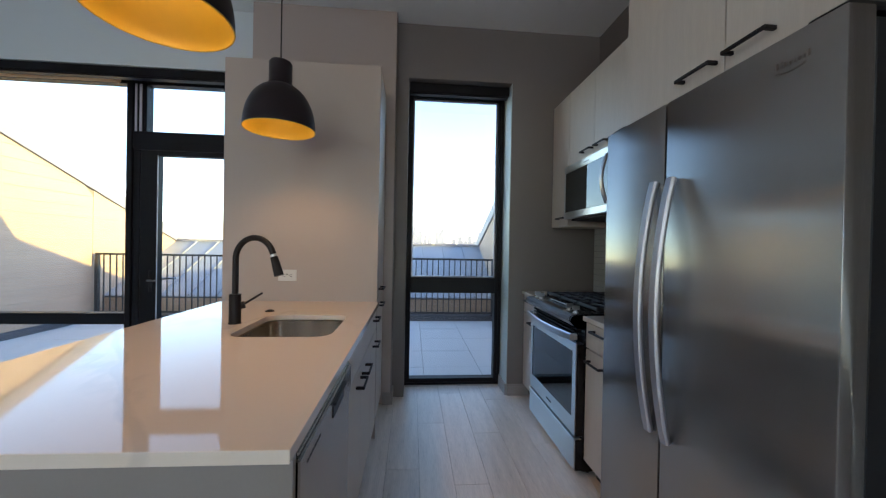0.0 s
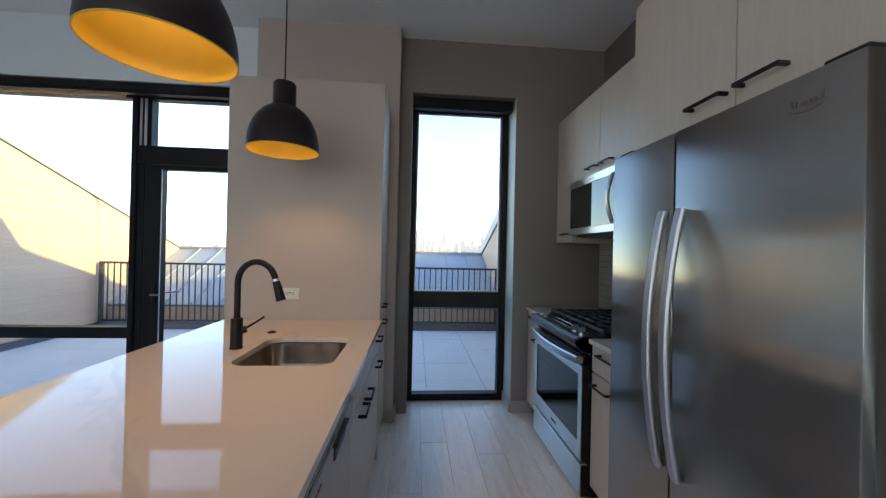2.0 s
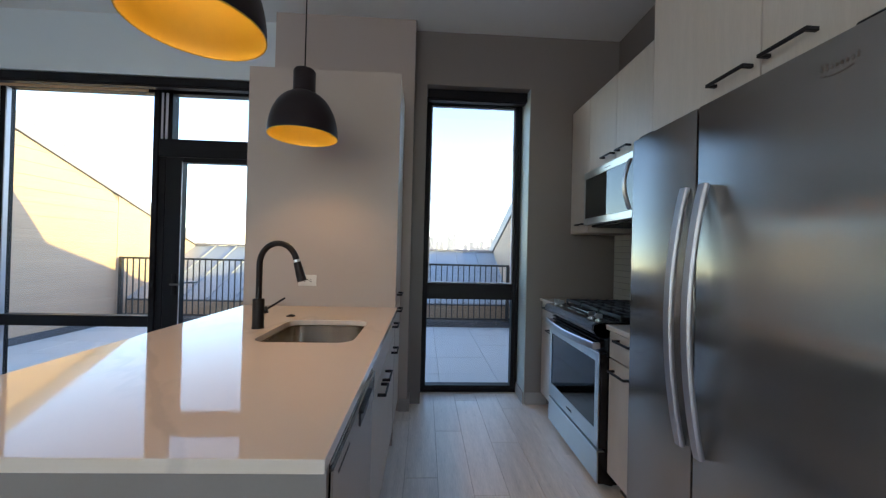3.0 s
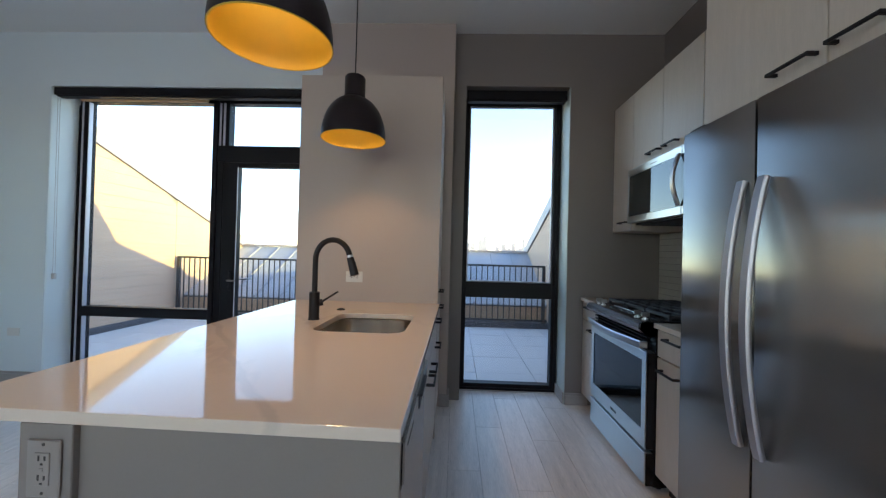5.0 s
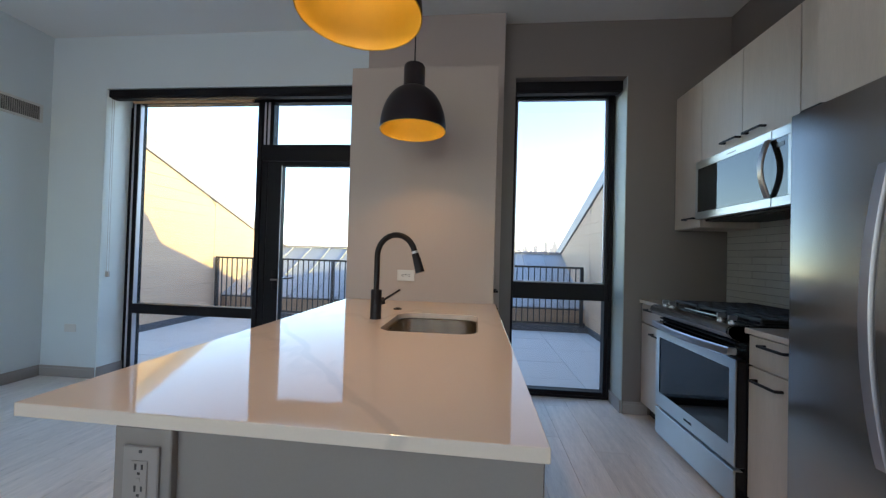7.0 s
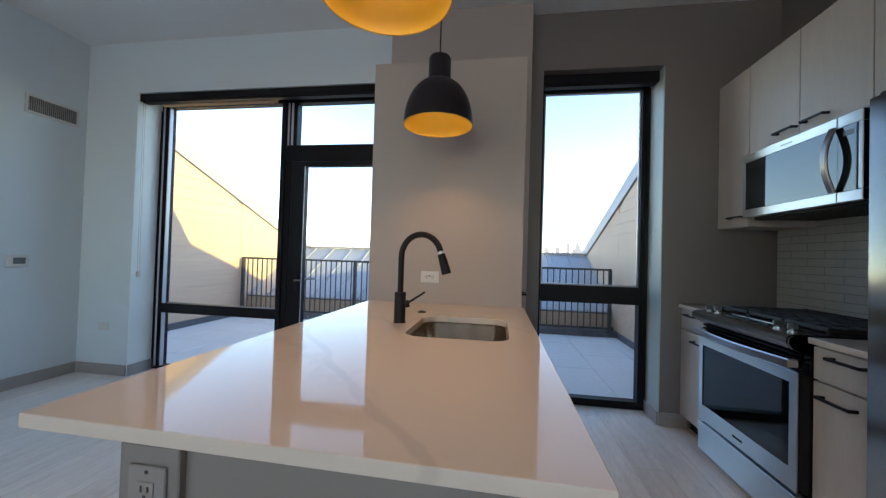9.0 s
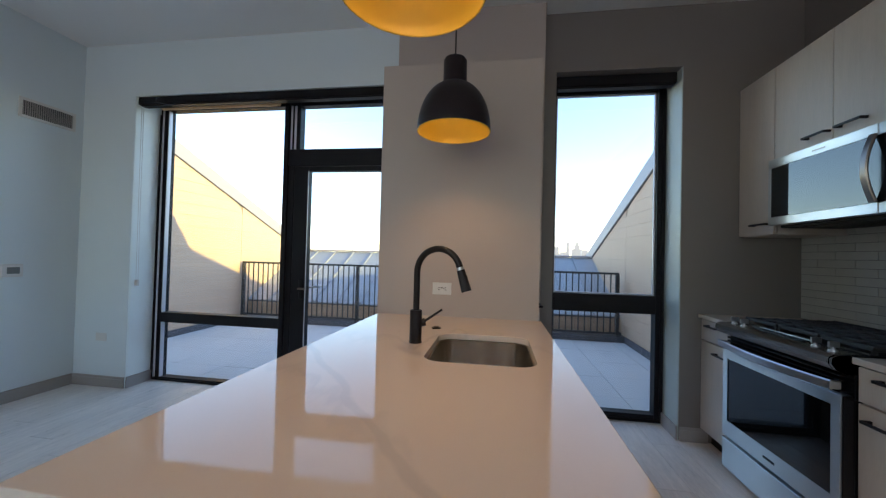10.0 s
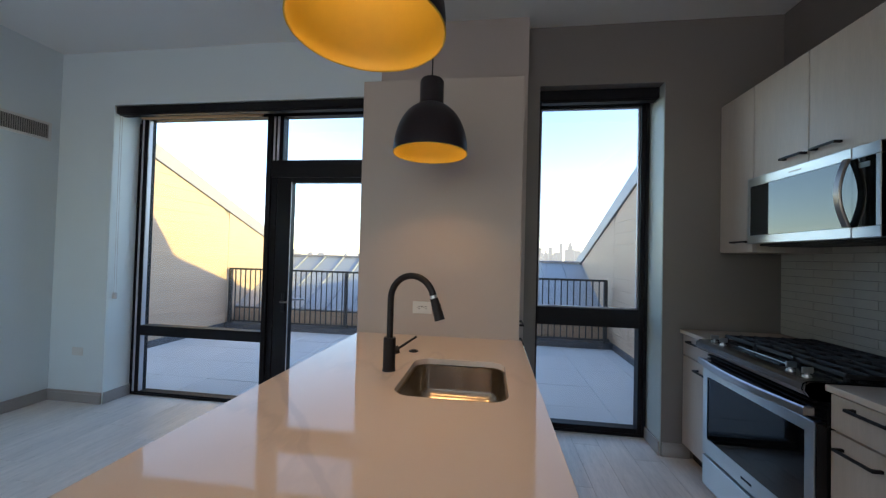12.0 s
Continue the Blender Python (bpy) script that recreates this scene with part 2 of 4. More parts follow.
def rings(loops, close_first=False, close_last=False):
    """A skin over rings of points, each ring with as many points as the next."""
    bm = bmesh.new()
    rows = [[bm.verts.new(p) for p in loop] for loop in loops]
    k = len(rows[0])
    for a, b in zip(rows, rows[1:]):
        for i in range(k):
            bm.faces.new((a[i], a[(i + 1) % k], b[(i + 1) % k], b[i]))
    if close_first:
        bm.faces.new(rows[0][::-1])
    if close_last:
        bm.faces.new(rows[-1])
    bmesh.ops.recalc_face_normals(bm, faces=bm.faces[:])
    return bm


def tube(points, r, n=14, radii=None):
    pts = [Vector(p) for p in points]
    loops = []
    side = None
    for i, p in enumerate(pts):
        t = (pts[min(i + 1, len(pts) - 1)] - pts[max(i - 1, 0)]).normalized()
        if side is None:
            side = t.orthogonal().normalized()
        side = (side - t * side.dot(t)).normalized()
        up = t.cross(side)
        rad = radii[i] if radii else r
        loops.append([p + rad * (math.cos(a) * side + math.sin(a) * up) for a in [2 * math.pi * j / n for j in range(n)]])
    return rings(loops, True, True)


def strap(points, side, w, t):
    """A flat bar swept along points; side is its constant width direction."""
    pts, s = [Vector(p) for p in points], Vector(side)
    loops = []
    for i, p in enumerate(pts):
        d = (pts[min(i + 1, len(pts) - 1)] - pts[max(i - 1, 0)]).normalized()
        nn = d.cross(s).normalized()
        c = 0.25
        loops.append([p + s * w / 2 * a + nn * t / 2 * b for a, b in
                      ((1, c), (1 - c, 1), (c - 1, 1), (-1, c), (-1, -c), (c - 1, -1), (1 - c, -1), (1, -c))])
    return rings(loops, True, True)


def rounded(x0, x1, y0, y1, r, z, n=6):
    out = []
    for cx, cy, a0 in ((x1 - r, y1 - r, 0), (x0 + r, y1 - r, 90), (x0 + r, y0 + r, 180), (x1 - r, y0 + r, 270)):
        for i in range(n + 1):
            a = radians(a0 + 90 * i / n)
            out.append(Vector((cx + r * math.cos(a), cy + r * math.sin(a), z)))
    return out


def lathe(profile, c, n=48):
    return rings([[Vector((c[0] + r * math.cos(2 * math.pi * j / n), c[1] + r * math.sin(2 * math.pi * j / n), c[2] + z))
                   for j in range(n)] for r, z in profile])


BASES = {}


def thing(name, at, label, category, group="", kind=""):
    ob = new(name)
    ob.location = at
    ob.empty_display_size = 0.05
    BASES[ob] = Vector(at)
    return tagged(ob, label, category, group, kind)


def mesh_of(name, bm, mat, shift=None, smooth=False):
    if shift is not None:
        bmesh.ops.translate(bm, verts=bm.verts[:], vec=-shift)
    me = bpy.data.meshes.new(name)
    bm.to_mesh(me)
    bm.free()
    me.materials.append(mat)
    if smooth:
        for f in me.polygons:
            f.use_smooth = True
        me.set_sharp_from_angle(angle=radians(35))
    return me


def part(name, bm, mat, parent, label="", smooth=False):
    base = BASES.get(parent, Vector((0, 0, 0)))
    ob = new(name, mesh_of(name, bm, mat, base, smooth))
    ob.parent = parent
    BASES[ob] = base
    return tagged(ob, label)


def solid(name, bm, mat, label, category, kind="structure", group="", smooth=False):
    ob = new(name, mesh_of(name, bm, mat, None, smooth))
    BASES[ob] = Vector((0, 0, 0))
    return tagged(ob, label, category, group, kind)


# ---- plan ----
XR, XL, YW, YB, ZC = 1.69, -4.30, 3.16, -4.0, 3.17
YO = 3.52                      # outer face of the window wall
COL_X0, COL_X1, COL_Y = -1.18, -0.089, 3.02
TL, TR, TEND = -5.2, 1.65, 6.5  # terrace: its two walls and the railing

# window openings: right one and left one
RW = (0.015, 0.912, 0.0, 2.715)
LW = (-3.735, -1.20, 0.0, 2.68)

solid("wall_north", joined(
    box(XL - 0.2, LW[0], YW, YO, 0, ZC),
    box(LW[0], LW[1], YW, YO, LW[3], ZC)), WHITE, "white painted window wall", "wall")
solid("wall_pier", box(LW[1], COL_X1, COL_Y + 0.001, YO, 0, ZC), GREIGE, "warm greige painted pier beside the terrace door", "wall")
solid("wall_north_accent", joined(
    box(COL_X1, RW[0], YW, YO, 0, ZC), box(RW[1], XR, YW, YO, 0, ZC), box(RW[0], RW[1], YW, YO, RW[3], ZC)),
    GREY, "dark grey painted accent wall round a tall window", "wall")
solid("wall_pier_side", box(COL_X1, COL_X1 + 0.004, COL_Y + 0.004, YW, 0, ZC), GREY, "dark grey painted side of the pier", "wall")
solid("wall_east", box(XR, XR + 0.2, YB, YO, 0, ZC), GREY, "dark grey painted kitchen wall behind the cabinets", "wall")
solid("wall_west", box(XL - 0.2, XL, YB, YW, 0, ZC), WHITE, "white painted side wall of the living area", "wall")
solid("wall_south", joined(box(XL - 0.2, -4.1, YB - 0.2, YB, 0, ZC), box(1.3, XR + 0.2, YB - 0.2, YB, 0, ZC), box(-4.1, 1.3, YB - 0.2, YB, 2.92, ZC), box(-4.1, 1.3, YB - 0.2, YB, 0, 0.92)), WHITE, "white painted rear wall", "wall")
solid("ceiling", box(XL - 0.2, XR + 0.2, YB - 0.2, YO, ZC, ZC + 0.09), CEILING, "flat white painted ceiling", "ceiling")
# linings of the window reveals, daylight on them painted as lighter colour
solid("window_lining_west", box(LW[0], LW[0] + 0.006, YW + 0.004, YW + 0.30, 0, LW[3]), LINING, "white reveal of the large window, lightened with painted daylight", "window reveal")
solid("window_lining_east", box(RW[1] - 0.006, RW[1], YW + 0.004, YW + 0.30, 0, RW[3]), LIT_GREY_LINING, "reveal of the tall window, accent grey lightened with painted daylight", "window reveal")


def baseboard(x0, x1, y0, y1, lab="grey vinyl baseboard along the wall"):
    h = 0.10
    solid("baseboard", joined(box(x0, x1, y0, y1, 0, h * 0.78, 0.002), box(x0 + (0.003 if x1 - x0 > 0.02 else 0), x1, y0 + 0.003, y1, h * 0.78, h, 0.002)),
          BASE, lab, "baseboard")


baseboard(XL, LW[0], YW - 0.013, YW)
baseboard(XL, XL + 0.013, YB, YW - 0.014)
baseboard(RW[1] + 0.001, 1.10, YW - 0.013, YW)
baseboard(COL_X1 + 0.005, COL_X1 + 0.018, COL_Y - 0.012, YW)
baseboard(-0.155, COL_X1 + 0.004, COL_Y - 0.013, COL_Y)
baseboard(RW[1] - 0.02, RW[1] - 0.007, YW, YW + 0.249)
baseboard(LW[0] + 0.007, LW[0] + 0.02, YW, YW + 0.249)
baseboard(XR - 0.013, XR, YB, 0.7)


# ---- windows and terrace door ----
def framed(x0, x1, z0, z1, w, y0, y1):
    """Four bars round an opening."""
    return joined(box(x0, x0 + w, y0, y1, z0, z1, 0.003), box(x1 - w, x1, y0, y1, z0, z1, 0.003),
                  box(x0 + w, x1 - w, y0, y1, z1 - w, z1, 0.003), box(x0 + w, x1 - w, y0, y1, z0, z0 + w, 0.003))


def pane(x0, x1, z0, z1, y, parent):
    ob = part("pane", box(x0, x1, y, y + 0.006, z0, z1), GLASS, parent)
    ob.visible_shadow = False
    return ob


FY0, FY1 = 3.410, 3.495
w1 = thing("window_1", (0.45, 3.44, 0), "tall narrow black-framed window with a low horizontal rail", "window", kind="structure")
part("window_frame", joined(
    box(RW[0], 0.059, FY0, FY1, 0, RW[3], 0.003), box(0.847, RW[1] - 0.007, FY0, FY1, 0, RW[3], 0.003),
    box(0.059, 0.847, FY0, FY1, 0, 0.064, 0.003), box(0.059, 0.847, FY0, FY1, 2.652, RW[3], 0.003)), FRAME, w1)
part("outer_lip", joined(box(RW[0] + 0.001, 0.034, FY0 - 0.014, FY0 - 0.0005, 0.031, RW[3] - 0.06, 0.003), box(0.877, RW[1] - 0.008, FY0 - 0.014, FY0 - 0.0005, 0.031, RW[3] - 0.06, 0.003),
                           box(RW[0] + 0.001, RW[1] - 0.008, FY0 - 0.014, FY0 - 0.0005, 0.007, 0.030, 0.003)), FRAME, w1)
part("window_rail", joined(box(0.059, 0.847, FY0 - 0.012, FY1, 0.859, 1.002, 0.004), box(0.059, 0.847, FY0 - 0.004, FY0, 0.923, 0.943)), FRAME, w1)
part("glazing_bead", framed(0.059, 0.847, 1.002, 2.652, 0.012, FY0 + 0.028, FY0 + 0.05), FRAME_EDGE, w1)
part("threshold", box(RW[0] + 0.002, RW[1] - 0.02, FY0 - 0.025, FY0 - 0.001, 0, 0.006, 0.001), PLASTIC, w1, "thin pale threshold strip")
pane(0.059, 0.847, 1.002, 2.652, 3.448, w1)
pane(0.059, 0.847, 0.064, 0.859, 3.448, w1)

w2 = thing("window_2", (-3.0, 3.44, 0), "large black-framed fixed window with a low horizontal rail", "window", kind="structure")
part("window_frame", joined(
    box(LW[0] + 0.007, -3.644, FY0, FY1, 0, LW[3], 0.003), box(-2.389, -2.343, FY0 - 0.02, FY1, 0, LW[3], 0.003),
    box(-3.644, -2.389, FY0, FY1, 0, 0.030, 0.003), box(-3.644, -2.389, FY0, FY1, 2.640, LW[3], 0.003)), FRAME, w2)
part("outer_lip", joined(box(LW[0] + 0.008, -3.706, FY0 - 0.014, FY0 - 0.0005, 0.019, 2.60, 0.003), box(LW[0] + 0.008, -2.39, FY0 - 0.014, FY0 - 0.0005, 0.002, 0.018, 0.003)), FRAME, w2)
part("window_rail", box(-3.644, -2.389, FY0 - 0.008, FY1, 0.564, 0.659, 0.004), FRAME, w2)
part("glazing_bead", joined(box(-3.702, -3.686, FY0 - 0.006, FY0, 0.03, 2.640), box(-3.647, -3.635, FY0 + 0.002, 3.447, 0.031, 2.638)), FRAME_EDGE, w2, "pale frame edge strips, painted as reflected light")
pane(-3.644, -2.389, 0.659, 2.640, 3.448, w2)
pane(-3.644, -2.389, 0.030, 0.564, 3.448, w2)

w3 = thing("window_3", (-1.75, 3.44, 2.1), "small black-framed transom window above the terrace door", "window", kind="structure")
part("window_frame", joined(
    box(-2.343, -2.241, FY0, FY1, 2.116, LW[3], 0.003), box(-2.241, LW[1], FY0, FY1, 2.640, LW[3], 0.003),
    box(-2.343, LW[1], FY0 - 0.012, FY1, 2.076, 2.231, 0.003), box(LW[1] - 0.08, LW[1], FY0, FY1, 2.231, 2.640, 0.003)), FRAME, w3)
part("glazing_bead", joined(box(-2.334, -2.317, FY0 - 0.004, FY0, 2.234, 2.640), box(-2.297, -2.276, FY0 - 0.004, FY0, 2.234, 2.640)), FRAME_EDGE, w3, "pale frame edge strips, painted as reflected light")
pane(-2.241, LW[1] - 0.08, 2.231, 2.640, 3.448, w3)

d1 = thing("door_1", (-1.75, 3.44, 0), "closed black-framed glass terrace door", "door", kind="structure")
part("door_jamb", joined(box(-2.343, -2.287, FY0, FY1, 0, 2.076, 0.003), box(LW[1] - 0.05, LW[1], FY0, FY1, 0, 2.076, 0.003)), FRAME, d1)
leaf = part("door_leaf", joined(
    box(-2.283, -2.139, FY0 - 0.005, FY1 - 0.02, 0.02, 2.071, 0.004), box(-1.414, LW[1] - 0.053, FY0 - 0.005, FY1 - 0.02, 0.02, 2.071, 0.004),
    box(-2.139, -1.414, FY0 - 0.005, FY1 - 0.02, 2.030, 2.071, 0.004), box(-2.139, -1.414, FY0 - 0.005, FY1 - 0.02, 0.02, 0.259, 0.004)), FRAME, d1)
pane(-2.139, -1.414, 0.259, 2.030, 3.448, leaf)
part("door_bead", box(-2.143, -2.136, FY0 - 0.008, FY0 - 0.004, 0.259, 2.030), FRAME_EDGE, leaf)
part("escutcheon", box(-2.200, -2.164, FY0 - 0.014, FY0 - 0.005, 0.851, 1.035, 0.004), FRAME, leaf)
part("lever_handle", joined(tube([(-2.182, FY0 - 0.01, 0.948), (-2.182, FY0 - 0.055, 0.948), (-2.167, FY0 - 0.06, 0.948), (-2.103, FY0 - 0.06, 0.950)], 0.008)),
     BRONZE, leaf, "brushed bronze lever handle", True)
part("lever_handle", tube([(-2.182, FY1 - 0.03, 0.948), (-2.182, FY1 + 0.04, 0.948), (-2.159, FY1 + 0.045, 0.948), (-2.057, FY1 + 0.045, 0.958)], 0.009),
     CHROME, leaf, "brushed metal lever handle", True)


# assumed window, out of view, added to give the fill lamp an opening
w4 = thing("window_4", (-1.40, YB - 0.1, 0.92), "assumed wide black-framed window in the unseen rear wall", "window", kind="structure")
part("window_frame", joined(framed(-4.1, 1.3, 0.92, 2.92, 0.06, YB - 0.2, YB - 0.14), box(-1.43, -1.37, YB - 0.2, YB - 0.14, 0.98, 2.86)), FRAME, w4)
pane(-4.04, -1.43, 0.98, 2.86, YB - 0.17, w4)
pane(-1.37, 1.24, 0.98, 2.86, YB - 0.17, w4)
# wall added out of view to block low sun from the rear opening
solid("wing_wall", box(XR + 0.2, XR + 0.4, YB - 6, YB - 0.2, -0.3, 3.3), WHITE, "unseen added wall that keeps the sun off the rear window", "wall")


def roller_shade(x0, x1, z0, z1, y, chain_x, cloth=0.0):
    t = thing("roller_shade", ((x0 + x1) / 2, y, z0), "rolled-up roller shade in a black cassette under the window head", "roller shade")
    part("cassette", joined(box(x0, x1, y, y + 0.10, z0 + 0.02, z1, 0.004), box(x0 + 0.02, x1 - 0.02, y + 0.01, y + 0.06, z0 + 0.008, z0 + 0.02)), FRAME, t)
    if cloth:
        part("shade_cloth", cylinder((x0 + 0.11, y + 0.145, z0 + 0.045), (cloth, y + 0.145, z0 + 0.045), 0.026, n=20), SHADE_CLOTH, t, "tan rolled cloth", True)
    if chain_x:
        beads = [tube([(chain_x + dx, y + 0.03, z0 + 0.02), (chain_x + dx * 0.9, y + 0.035, 1.6), (chain_x + dx, y + 0.04, 0.98)], 0.0022, 6) for dx in (-0.01, 0.012)]
        part("chain", joined(*beads), PLASTIC, t, "thin white bead chain")
        part("chain_holder", box(chain_x - 0.02, chain_x + 0.022, y + 0.03, y + 0.05, 0.93, 0.985, 0.006), PLASTIC, t, "clear plastic chain tensioner")


roller_shade(LW[0] + 0.01, LW[1], 2.588, 2.676, YW + 0.012, LW[0] + 0.028, -2.40)
roller_shade(RW[0] + 0.01, RW[1] - 0.01, 2.61, 2.712, YW + 0.07, 0)


# ---- kitchen: handles and cabinet units ----
def bar_handle(parent, x, y0, y1, z, out, lab="black bar handle"):
    """Horizontal black bar on a front that faces out (-1 or +1 along x)."""
    xb = x + out * 0.03
    part("handle", joined(box(min(xb, xb + out * 0.008), max(xb, xb + out * 0.008), y0, y1, z - 0.006, z + 0.006, 0.0015),
                          box(min(x, xb + out * 0.004), max(x, xb + out * 0.004), y0, y0 + 0.012, z - 0.006, z + 0.006, 0.0015),
                          box(min(x, xb + out * 0.004), max(x, xb + out * 0.004), y1 - 0.012, y1, z - 0.006, z + 0.006, 0.0015)), BLACK, parent, lab)


def front(name, x, y0, y1, z0, z1, out, parent, mat=None):
    g = 0.0024
    return part(name, box(min(x, x - out * 0.019), max(x, x - out * 0.019), y0 + g, y1 - g, z0 + g, z1 - g, 0.0012), mat or LAMINATE, parent)


XF = 1.05   # fronts of the base units along the wall


def wall_base_unit(y0, y1, lab, hy):
    t = thing("base_cabinet", (1.37, (y0 + y1) / 2, 0), lab, "cabinet", "base cabinets beside the range")
    part("body", box(XF + 0.021, XR - 0.012, y0 + 0.001, y1 - 0.001, 0.10, 0.884), CARCASS, t)
    part("toe_kick", box(XF + 0.075, XR - 0.02, y0 + 0.002, y1 - 0.002, 0.0, 0.099), BLACK, t, "dark recessed toe kick")
    d = front("drawer_front", XF, y0, y1, 0.737, 0.880, -1, t)
    bar_handle(d, XF, hy[0], hy[1], 0.846, -1)
    d = front("door", XF, y0, y1, 0.105, 0.733, -1, t)
    bar_handle(d, XF, hy[2], hy[3], 0.675, -1)


wall_base_unit(2.830, YW - 0.004, "narrow greige laminate base cabinet with black handles", (2.93, 3.06, 2.84, 2.97))
wall_base_unit(1.722, 2.028, "greige laminate base cabinet between range and refrigerator", (1.785, 1.935, 1.825, 1.980))


def counter_piece(y0, y1, lab):
    ob = solid("countertop", box(1.03, XR - 0.010, y0, y1, 0.888, 0.914, 0.002), QUARTZ, lab, "countertop", "thing")
    return ob


counter_piece(2.826, YW - 0.002, "short white quartz worktop beside the range")
counter_piece(1.722, 2.030, "short white quartz worktop beside the refrigerator")

XU = 1.285  # fronts of the wall units


def wall_unit(y0, y1, z0, z1, x, doors, lab, handles):
    t = thing("wall_cabinet", ((x + XR) / 2, (y0 + y1) / 2, z0), lab, "cabinet", "wall cabinets")
    part("body", box(x + 0.021, XR - 0.001, y0 + 0.0008, y1 - 0.0008, z0, z1), LAMINATE, t)
    for (a, b), (h0, h1, hz) in zip(doors, handles):
        d = front("door", x, a, b, z0, z1, -1, t)
        bar_handle(d, x, h0, h1, hz, -1)


wall_unit(2.831, YW - 0.003, 1.468, 2.515, XU, [(2.831, YW - 0.003)], "tall narrow greige laminate wall cabinet", [(2.86, 3.00, 1.535)])
wall_unit(2.050, 2.830, 1.925, 2.515, XU, [(2.437, 2.830), (2.050, 2.437)], "greige laminate wall cabinet above the microwave",
          [(2.445, 2.588, 1.982), (2.255, 2.395, 1.982)])
wall_unit(1.700, 2.049, 1.468, 2.515, XU, [(1.700, 2.049)], "greige laminate wall cabinet beside the refrigerator", [(1.86, 2.02, 1.535)])
wall_unit(0.775, 1.690, 1.845, 2.515, 1.05, [(1.160, 1.690), (0.775, 1.160)], "deep greige laminate cabinet above the refrigerator",
          [(1.183, 1.336, 1.904), (0.993, 1.137, 1.904)])


# ---- range ----
def gas_range():
    y0, y1, x = 2.040, 2.816, 1.0
    t = thing("gas_range", (1.34, 2.43, 0), "stainless steel slide-in gas range with black cast-iron grates", "range")
    part("body", box(1.045, XR - 0.02, y0 - 0.006, y1 + 0.006, 0.03, 0.905, 0.002), ENAMEL, t, "black side panels")
    for a in (1.10, 1.6):
        for b in (y0 + 0.05, y1 - 0.05):
            part("leg", cylinder((a, b, 0), (a, b, 0.032), 0.018, n=12), BLACK, t)
    part("storage_drawer", joined(box(x, 1.043, y0, y1, 0.035, 0.212, 0.004), box(x - 0.003, x + 0.01, y0 + 0.003, y1 - 0.003, 0.200, 0.212, 0.002)), BRIGHT_STEEL, t)
    gy0, gy1, gz0, gz1 = y0 + 0.045, y1 - 0.045, 0.322, 0.700
    loops = [[Vector((xx, a, c)) for a, c in ((ya, za), (yb, za), (yb, zb), (ya, zb))] for xx, ya, yb, za, zb in (
        (1.043, y0, y1, 0.228, 0.752), (x + 0.003, y0, y1, 0.228, 0.752), (x, y0 + 0.003, y1 - 0.003, 0.231, 0.749),
        (x, gy0, gy1, gz0, gz1), (1.043, gy0, gy1, gz0, gz1), (1.043, y0, y1, 0.228, 0.752))]
    door = part("oven_door", rings(loops), BRIGHT_STEEL, t)
    part("oven_window", box(x + 0.004, x + 0.014, gy0 - 0.004, gy1 + 0.004, gz0 - 0.004, gz1 + 0.004), BLACK_GLASS, door, "black glass oven window")
    part("badge", box(x - 0.002, x, 2.39, 2.47, 0.266, 0.280, 0.001), DARK_SIDE, door, "small dark badge")
    pts = []
    for i in range(13):
        u = i / 12
        pts.append((x - 0.028 - 0.030 * math.sin(math.pi * u), y0 + 0.008 + u * (y1 - y0 - 0.016), 0.790 - 0.004 * math.sin(math.pi * u)))
    part("door_handle", joined(strap(pts, (0, 0, 1), 0.040, 0.014), box(x - 0.034, 1.01, y0 + 0.008, y0 + 0.032, 0.772, 0.806, 0.003),
                               box(x - 0.034, 1.01, y1 - 0.032, y1 - 0.008, 0.772, 0.806, 0.003)), CHROME, door, "bowed steel door handle", True)
    part("vent_trim", joined(*[box(1.012, 1.044, y0 + 0.02, y1 - 0.02, z, z + 0.012, 0.002) for z in (0.756, 0.778, 0.800, 0.822)]), ENAMEL, t, "black louvred vent below the controls")
    for ya in (y0 - 0.006, y1 + 0.001):
        part("side_trim", joined(box(x + 0.005, 1.044, ya, ya + 0.005, 0.232, 0.748, 0.001), box(x + 0.005, 1.044, ya, ya + 0.005, 0.037, 0.210, 0.001)), ENAMEL, t, "black door edge")
    prof = [(0.958, 0.905), (0.955, 0.880), (0.972, 0.858), (1.012, 0.842), (1.05, 0.842), (1.13, 0.905), (1.13, 0.922), (0.978, 0.917)]
    part("control_panel", rings([[Vector((a, y, b)) for a, b in prof] for y in (y0 + 0.004, y1 - 0.004)], True, True), STEEL, t)
    for ya in (y0 - 0.008, y1 - 0.004):
        part("end_cap", rings([[Vector((a + 0.004, y, b - 0.002)) for a, b in prof] for y in (ya, ya + 0.012)], True, True), STEEL, t, "dark steel end cap")
    part("display", box(1.035, 1.075, 2.27, 2.60, 0.9195, 0.9245, 0.001), BLACK_GLASS, t, "black touch control strip")
    part("display_trim", box(1.076, 1.080, 2.25, 2.62, 0.9195, 0.9270, 0.001), CHROME, t, "thin bright trim strip")
    for ky in (2.10, 2.185, 2.66, 2.742):
        part("knob", joined(cylinder((1.02, ky, 0.917), (1.02, ky, 0.926), 0.017, 0.015), cylinder((1.02, ky, 0.926), (1.02, ky, 0.936), 0.008, 0.008, 16), box(1.000, 1.044, ky - 0.0045, ky + 0.0045, 0.934, 0.960, 0.0025)), CHROME, t, "chrome control knob", True)
    part("cooktop", joined(box(1.09, XR - 0.015, y0 - 0.008, y1 + 0.008, 0.905, 0.921, 0.003), box(1.60, XR - 0.015, y0, y1, 0.921, 0.94, 0.003)), ENAMEL, t, "black enamelled cooktop")
